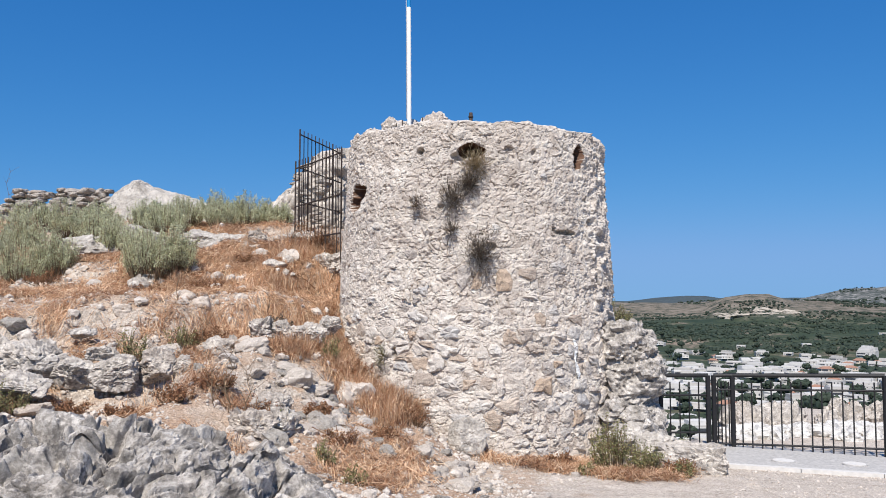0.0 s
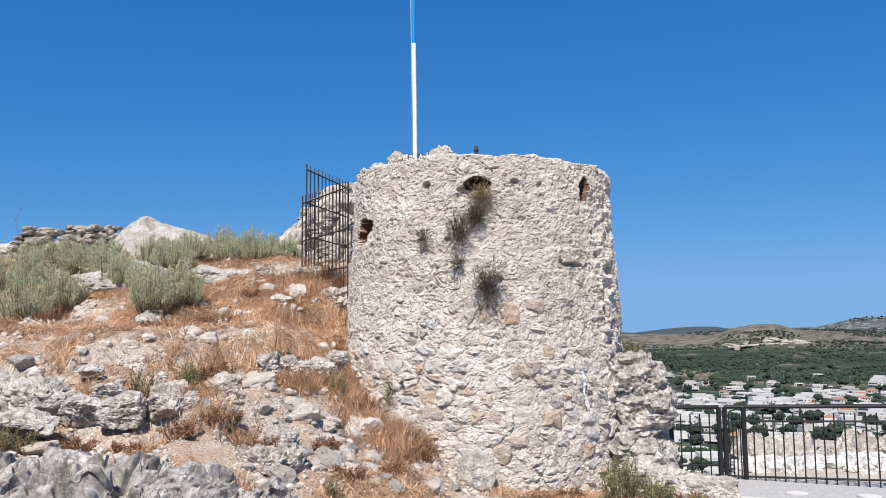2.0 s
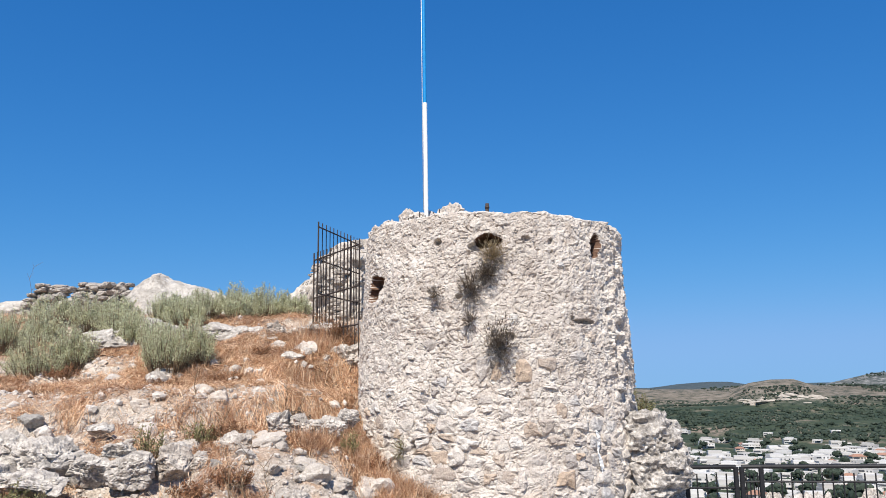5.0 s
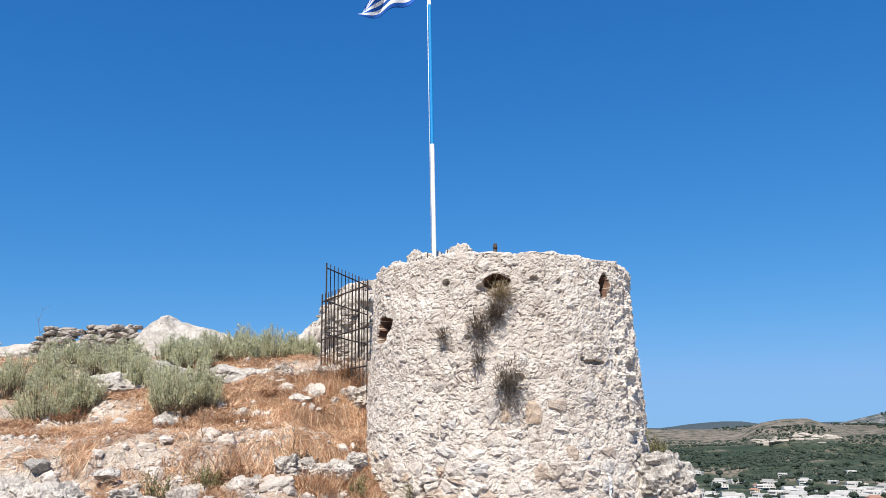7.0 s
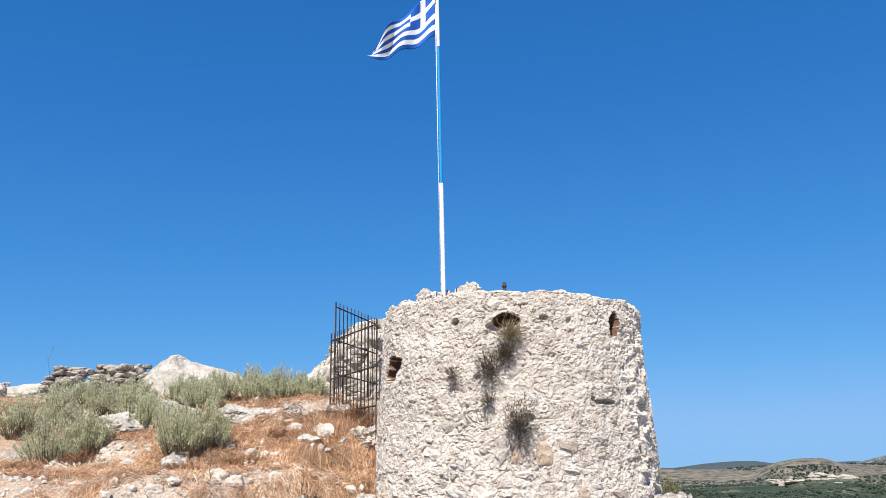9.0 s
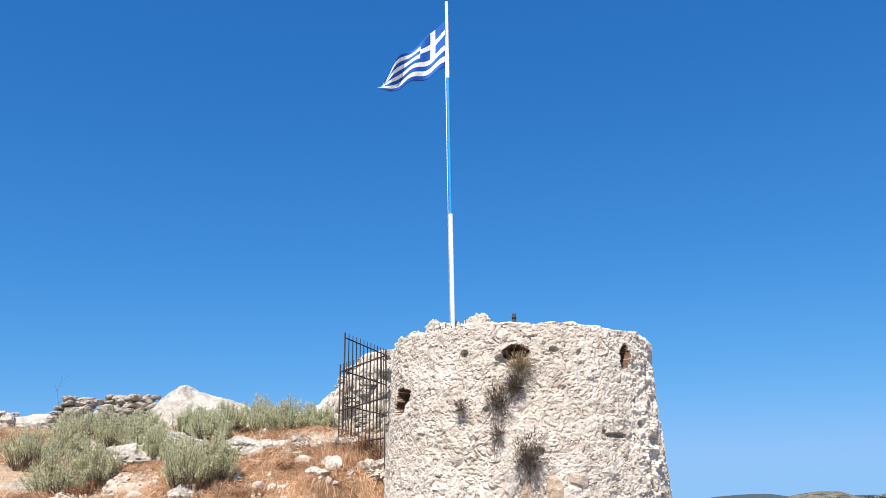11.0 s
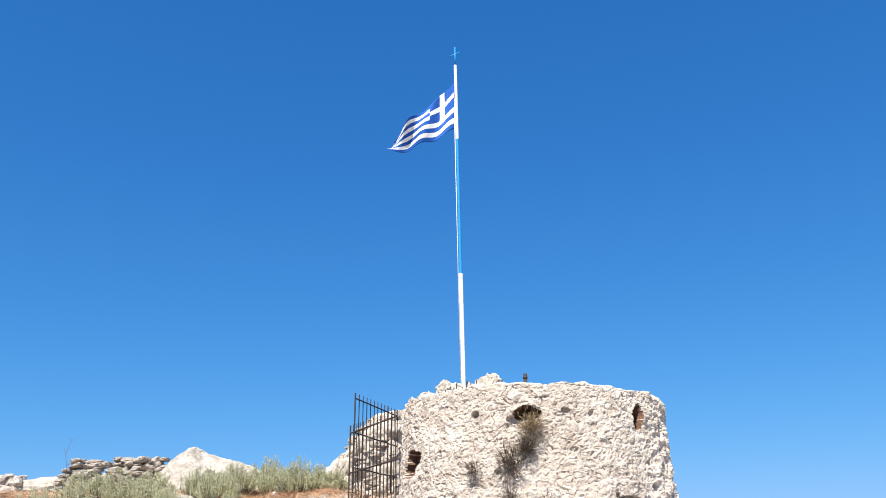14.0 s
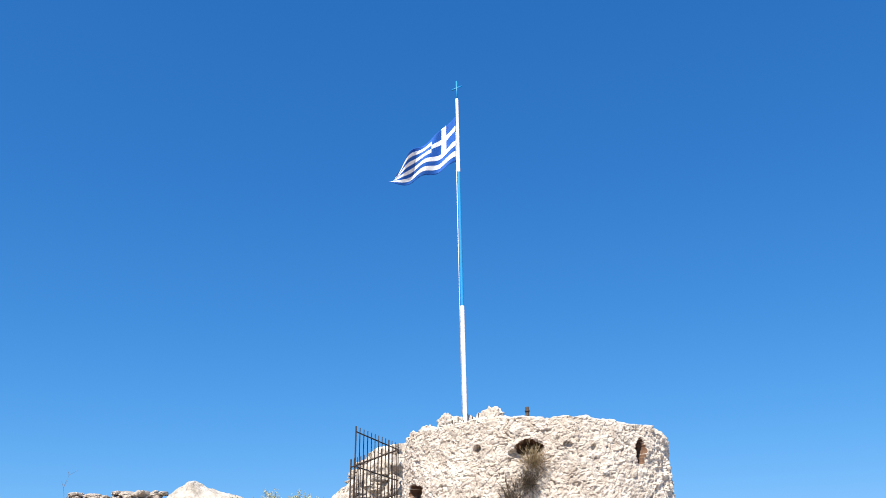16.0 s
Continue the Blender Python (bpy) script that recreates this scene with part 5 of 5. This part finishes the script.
shrub(-1.35, 10.05, 0.22, 0.28, 938, "small green weed beside the tower", M_GREEN, 18, 26)
shrub(-1.50, 8.0, 0.2, 0.2, 939, "small green weed among loose stones", M_GREEN, 16, 22)
shrub(-0.75, 7.3, 0.15, 0.18, 940, "small green weed among loose stones", M_GREEN, 14, 22)
shrub(2.95, 14.2, 0.42, 0.5, 941, "yellow-green bush growing behind the tower", M_GREEN, 40, 40, z=1.2)
shrub(-2.15, 10.75, 0.35, 0.22, 942, "dark dry bush on the slope", M_DRYBUSH, 40, 30)
shrub(3.1, 10.9, 0.25, 0.22, 943, "small grey-green weed under the railing", M_SAGE, 18, 26)
RED = leafy("red_brown_twigs", [(0.20, 0.09, 0.05), (0.32, 0.16, 0.085), (0.42, 0.25, 0.14), (0.14, 0.07, 0.045)])
for k, (x, y, w, h) in enumerate([(-2.6, 8.15, 0.34, 0.16), (-3.7, 8.25, 0.4, 0.15), (-3.2, 8.3, 0.3, 0.13), (-1.75, 8.15, 0.32, 0.2), (-1.3, 8.7, 0.25, 0.16), (-0.6, 8.6, 0.22, 0.16), (-2.7, 9.7, 0.3, 0.24), (-4.5, 7.6, 0.3, 0.3), (-2.25, 13.5, 0.30, 0.50), (-1.95, 13.1, 0.28, 0.42), (-1.7, 12.75, 0.2, 0.35), (-2.0, 10.8, 0.30, 0.18), (-2.95, 9.75, 0.4, 0.22), (-2.35, 8.6, 0.35, 0.18), (-4.3, 8.0, 0.4, 0.26), (-1.05, 10.2, 0.32, 0.24), (-0.35, 9.75, 0.34, 0.22), (-3.3, 11.6, 0.4, 0.2), (-5.6, 11.8, 0.5, 0.2),
                                  (-4.0, 11.3, 0.5, 0.16), (-1.9, 13.2, 0.35, 0.32), (-1.0, 8.2, 0.3, 0.16), (-2.9, 12.4, 0.3, 0.16), (1.35, 9.6, 0.28, 0.18), (2.6, 9.25, 0.3, 0.18)]):
    shrub(x, y, w, h, 960 + k, "dry red-brown brush between rocks and straw", RED, 34, 40, "dry brush", 0.016, 0.3)
for k, (x, y, h) in enumerate([(-2.05, 8.0, 0.55), (-2.2, 8.1, 0.45), (-1.9, 8.1, 0.5), (-2.75, 9.5, 0.42), (-8.6, 16.4, 1.15), (-2.3, 10.8, 0.4), (-3.3, 10.3, 0.4)]):
    dead_stalk(x, y, h, 70 + k)
wall_bush(-1.5, 3.42, 0.26, 0.24, 51, "dry straw-coloured tuft hanging under the wall hole", leafy("pale_twigs", [(0.30, 0.23, 0.13), (0.45, 0.37, 0.24), (0.22, 0.16, 0.10)]))
wall_bush(-4.0, 3.17, 0.20, 0.18, 52, "dark dry bush hanging on the wall")
wall_bush(-10.5, 2.98, 0.22, 0.30, 53, "dark dry bush hanging on the wall")
wall_bush(-24, 2.92, 0.13, 0.16, 54, "small dark dry tuft on the wall", count=160)
wall_bush(-10.5, 2.58, 0.14, 0.16, 55, "small dark dry tuft on the wall", count=160)
wall_bush(0.2, 2.27, 0.30, 0.40, 56, "round dark dry bush growing from the wall", count=900)
wall_bush(-37, 1.02, 0.10, 0.16, 57, "small green weed growing from the wall", M_GREEN, 120)


# ---- valley: village, trees, woods ----
M_WALL = plain("white_house_wall", (0.585, 0.575, 0.56), 0.85, 0, 0.06, 0.8, 0.1, 0.3, 0.8)
M_CREAM = plain("cream_house_wall", (0.52, 0.46, 0.38), 0.85, 0, 0.08, 0.8, 0.1)
M_TILE = plain("red_roof_tiles", (0.30, 0.17, 0.12), 0.85, 0, 0.2, 2.0)
M_FLAT = plain("grey_flat_roof", (0.48, 0.47, 0.45), 0.9, 0, 0.15, 1.0)
# dark glass, also used as the painted shade of verandas
M_WIN_SHADE = plain("dark_window_and_shade", (0.06, 0.065, 0.075), 0.25, 0, 0.2, 1.0, 0.0, 0.5)
M_FOREST = leafy("olive_crowns", [(0.030, 0.047, 0.034), (0.048, 0.068, 0.048), (0.07, 0.09, 0.064), (0.038, 0.056, 0.041)])
M_BARK = plain("bark", (0.12, 0.09, 0.065), 0.95)


def house(kind):
    """A plain island house: white cube, parapet or tiled roof, doors and windows on two sides."""
    w, d, h, roof = [(15, 11, 6.2, "flat"), (13, 10, 3.3, "flat"), (18, 11, 3.6, "terrace"), (12, 9, 6.0, "tile"), (20, 11, 6.3, "terrace"), (10, 8, 3.3, "tile")][kind]
    ob = thing("house", (0, 0, -300), ["white two-storey house with flat roof and dark windows", "small white flat-roofed house", "white stepped house with roof terrace and dark windows",
                                      "cream house with red tiled roof", "long white house block with roof terrace", "small white house with red tiled roof"][kind], "house", "village houses")
    m = M_CREAM if kind == 3 else M_WALL
    bm = boxed(bmesh.new(), (-w / 2, -d / 2, -3), (w / 2, d / 2, h), 0.05)
    if roof == "terrace":
        boxed(bm, (-w / 2 + 0.5, -d / 2 + 3.5, h), (w * 0.2, d / 2 - 0.3, h + 2.9), 0.05)
    body = part("wall", bm, m, ob)
    if roof == "tile":
        bm = bmesh.new()
        e = 0.4
        vs = [bm.verts.new(q) for q in ((-w / 2 - e, -d / 2 - e, h), (w / 2 + e, -d / 2 - e, h), (w / 2 + e, d / 2 + e, h), (-w / 2 - e, d / 2 + e, h), (-w / 2 + 3, 0, h + 2.1), (w / 2 - 3, 0, h + 2.1))]
        for q in ((3, 2, 1, 0), (0, 1, 5, 4), (2, 3, 4, 5), (1, 2, 5), (3, 0, 4)):
            bm.faces.new([vs[i] for i in q])
        part("roof", bm, M_TILE, ob)
    else:
        bm = boxed(bmesh.new(), (-w / 2 + 0.25, -d / 2 + 0.25, h - 0.1), (w / 2 - 0.25, d / 2 - 0.25, h + 0.06))
        part("roof", bm, M_FLAT, ob)
        bm = bmesh.new()
        for lo, hi in (((-w / 2, -d / 2, h), (w / 2, -d / 2 + 0.2, h + 0.8)), ((-w / 2, d / 2 - 0.2, h), (w / 2, d / 2, h + 0.8)), ((-w / 2, -d / 2 + 0.2, h), (-w / 2 + 0.2, d / 2 - 0.2, h + 0.8)), ((w / 2 - 0.2, -d / 2 + 0.2, h), (w / 2, d / 2 - 0.2, h + 0.8))):
            boxed(bm, lo, hi)
        part("parapet", bm, m, ob)
    for storey in range(int(h // 3)):
        z = storey * 3.1
        # dark slab stands in for a veranda's shade; single windows on the other half
        v0, v1 = (-w / 2 + 0.6, -0.2) if storey % 2 else (0.3, w / 2 - 0.7)
        part("veranda", boxed(bmesh.new(), (v0, -d / 2 - 0.05, z + 0.35), (v1, -d / 2 + 0.1, z + 2.45)), M_WIN_SHADE, ob)
        for x in ((w * 0.14, w * 0.36) if storey % 2 else (-w * 0.36, -w * 0.14)):
            part("window", boxed(bmesh.new(), (x - 0.55, -d / 2 - 0.04, z + 0.9), (x + 0.55, -d / 2 + 0.1, z + 2.3)), M_WIN_SHADE, ob)
        part("window", boxed(bmesh.new(), (-w / 2 - 0.04, -d / 4 - 0.6, z + 0.9), (-w / 2 + 0.1, -d / 4 + 0.6, z + 2.3)), M_WIN_SHADE, ob)
    part("awning", boxed(bmesh.new(), (-w * 0.1, -d / 2 - 2.4, 2.75), (w * 0.45, -d / 2 - 0.06, 2.95)), M_FLAT, ob)
    if h > 5:
        part("balcony", boxed(bmesh.new(), (-w / 2 + 1, -d / 2 - 1.4, 3.0), (w * 0.1, -d / 2, 3.2)), m, ob)
        part("balcony_rail", boxed(bmesh.new(), (-w / 2 + 1, -d / 2 - 1.4, 3.2), (w * 0.1, -d / 2 - 1.3, 4.1)), m, ob)
    return ob


def crown_mesh(seed, size, clumps, leaf):
    rng = np.random.RandomState(seed)
    V, F, n = [], [], 0
    base, f = ICO[1]
    for k in range(clumps):
        u = rng.normal(size=3)
        u *= rng.rand() ** 0.4 / np.linalg.norm(u)
        c = u * np.array(size) * 0.8
        s = leaf * rng.uniform(0.6, 1.3)
        V.append(base * s * rng.uniform(0.7, 1.3, base.shape) + c)
        F.append(f + n)
        n += len(base)
    return np.concatenate(V), np.concatenate(F)


def tree(kind):
    cyp = kind == 0
    h = 9.0 if cyp else (4.5 + kind)
    t = thing("tree", (0, 0, -300), "dark slender cypress among the houses" if cyp else "round dark-green olive tree in the valley", "tree", "cypresses" if cyp else "olive trees")
    bm = rod(bmesh.new(), (0, 0, -1), (0, 0, h * 0.5), 0.28, 6, 0.14)
    for k in range(4):
        a = k * 1.6
        rod(bm, (0, 0, h * (0.25 + 0.05 * k)), (math.cos(a) * h * 0.18, math.sin(a) * h * 0.18, h * 0.6), 0.12, 5, 0.05)
    part("trunk", bm, M_BARK, t)
    V, F = crown_mesh(200 + kind, (1.1, 1.1, h * 0.5) if cyp else (h * 0.5, h * 0.5, h * 0.33), 46 if cyp else 60, 0.65 if cyp else 0.85)
    if cyp:
        V[:, :2] *= (1.15 - 0.75 * (V[:, 2:] + h * 0.45) / (h * 0.9)).clip(0.15, 1.2)
    V[:, 2] += h * (0.52 if cyp else 0.68)
    tagged(piece("crown", mesh_from("crown", V, F, [M_FOREST], False), t), kind="stuff")
    return t


def village():
    rng = np.random.RandomState(91)
    models = [house(k) for k in range(6)]
    trees = [tree(k) for k in range(4)]
    used = []

    def place(dist, az, gap):
        x, y = dist * math.sin(radians(az)), dist * math.cos(radians(az))
        if any((x - a) ** 2 + (y - b) ** 2 < (gap + g) ** 2 for a, b, g in used):
            return None
        used.append((x, y, gap))
        return x, y, float(far_height(np.array([x]), np.array([y]))[0])
    n = 0
    first = [False] * 6
    tries = 0
    while n < 295 and tries < 16000:
        tries += 1
        # even over the valley as seen from the hill, thinning out far away
        q = rng.uniform(0.054, 0.105) if rng.rand() < 0.68 else rng.uniform(0.042, 0.185)
        if q < 0.062 and rng.rand() < 0.62:
            continue
        dist, az = 62 / q, rng.uniform(11.5, 29.5)
        k = rng.choice([0, 0, 1, 1, 2, 2, 4, 1, 1, 2, 0, 1, 2, 4, 0, 1, 2, 4, 1, 2, 0, 4, 0, 4, 1, 2, 3, 5])
        spot = place(dist, az, 5.6)
        if spot is None:
            continue
        s = rng.uniform(0.72, 1.05)
        m = pose(spot[0], spot[1], spot[2] - 0.3, 0, 0, -az + rng.uniform(-35, 35)) @ Matrix.Diagonal((s, s, s, 1))
        if not first[k]:
            models[k].matrix_basis = m
            first[k] = True
        else:
            copy_thing(models[k], m).matrix_basis = m
        n += 1
    first = [False] * 4
    n = tries = 0
    while n < 290 and tries < 12000:
        tries += 1
        q = rng.uniform(0.040, 0.19)
        dist, az = 62 / q, rng.uniform(10.5, 31)
        spot = place(dist, az, 1.4)
        if spot is None:
            continue
        k = rng.choice([0, 1, 2, 3, 2, 3])
        s = rng.uniform(0.9, 1.5)
        m = pose(*spot, 0, 0, rng.uniform(0, 360)) @ Matrix.Diagonal((s, s, s, 1))
        if not first[k]:
            trees[k].matrix_basis = m
            first[k] = True
        else:
            c = copy_thing(trees[k], m)
            c.matrix_basis = m
        n += 1
    # tall dark trees standing among the nearest houses
    for k, (az, dist, size) in enumerate([(23.9, 500, 1.9), (24.5, 480, 2.3), (25.0, 505, 1.9), (25.6, 470, 1.6), (27.0, 450, 1.9), (27.6, 520, 1.8), (21.6, 540, 1.6), (23.0, 640, 1.6), (26.3, 620, 1.7), (19.6, 600, 1.5)]):
        x, y = dist * math.sin(radians(az)), dist * math.cos(radians(az))
        m = pose(x, y, float(far_height(np.array([x]), np.array([y]))[0]), 0, 0, k * 50) @ Matrix.Diagonal((size, size, size, 1))
        copy_thing(trees[2 + k % 2], m).matrix_basis = m


def chalk_scars():
    rng = np.random.RandomState(29)
    for k in range(26):
        az, r = rng.uniform(18.6, 22.9), rng.uniform(1690, 1800)
        x, y = r * math.sin(radians(az)), r * math.cos(radians(az))
        boulder(x, y, float(far_height(np.array([x]), np.array([y]))[0]) + rng.uniform(-2.5, 0.5), rng.uniform(8, 24), 10, rng.uniform(2.0, 5), 1000 + k, "pale chalky cliff scar on the far knoll", M_CHALK, levels=3, group="chalk scars", turn=-az)


M_CHALK = plain("chalk_cliff", (0.34, 0.305, 0.26), 0.95, 0, 0.35, 0.15)


def far_woods():
    rng = np.random.RandomState(17)
    base, f = ICO[1]
    V, F, n = [], [], 0
    while n < 9000:
        dist = rng.uniform(700, 2900) if rng.rand() < 0.8 else rng.uniform(300, 1200)
        az = rng.uniform(9, 33)
        x, y = dist * math.sin(radians(az)), dist * math.cos(radians(az))
        cover = vnoise(np.array([[x / 160, y / 160, 1.0]]), 7)[0]
        if cover < (0.32 if dist > 1900 else -0.55 if dist > 1250 else 0.0):
            continue
        s = rng.uniform(1.3, 3.2)
        z = float(far_height(np.array([x]), np.array([y]))[0])
        V.append(base * s * rng.uniform(0.7, 1.3, base.shape) * np.array([1.2, 1.2, 0.8]) + np.array([x, y, z + s * 0.4]))
        F.append(f + 12 * n)
        n += 1
    tagged(new("olive_groves", mesh_from("olive_groves", np.concatenate(V), np.concatenate(F), [M_FOREST], False)), "dark olive groves and scrub over valley and hills", "trees", kind="stuff")


village()
chalk_scars()
far_woods()
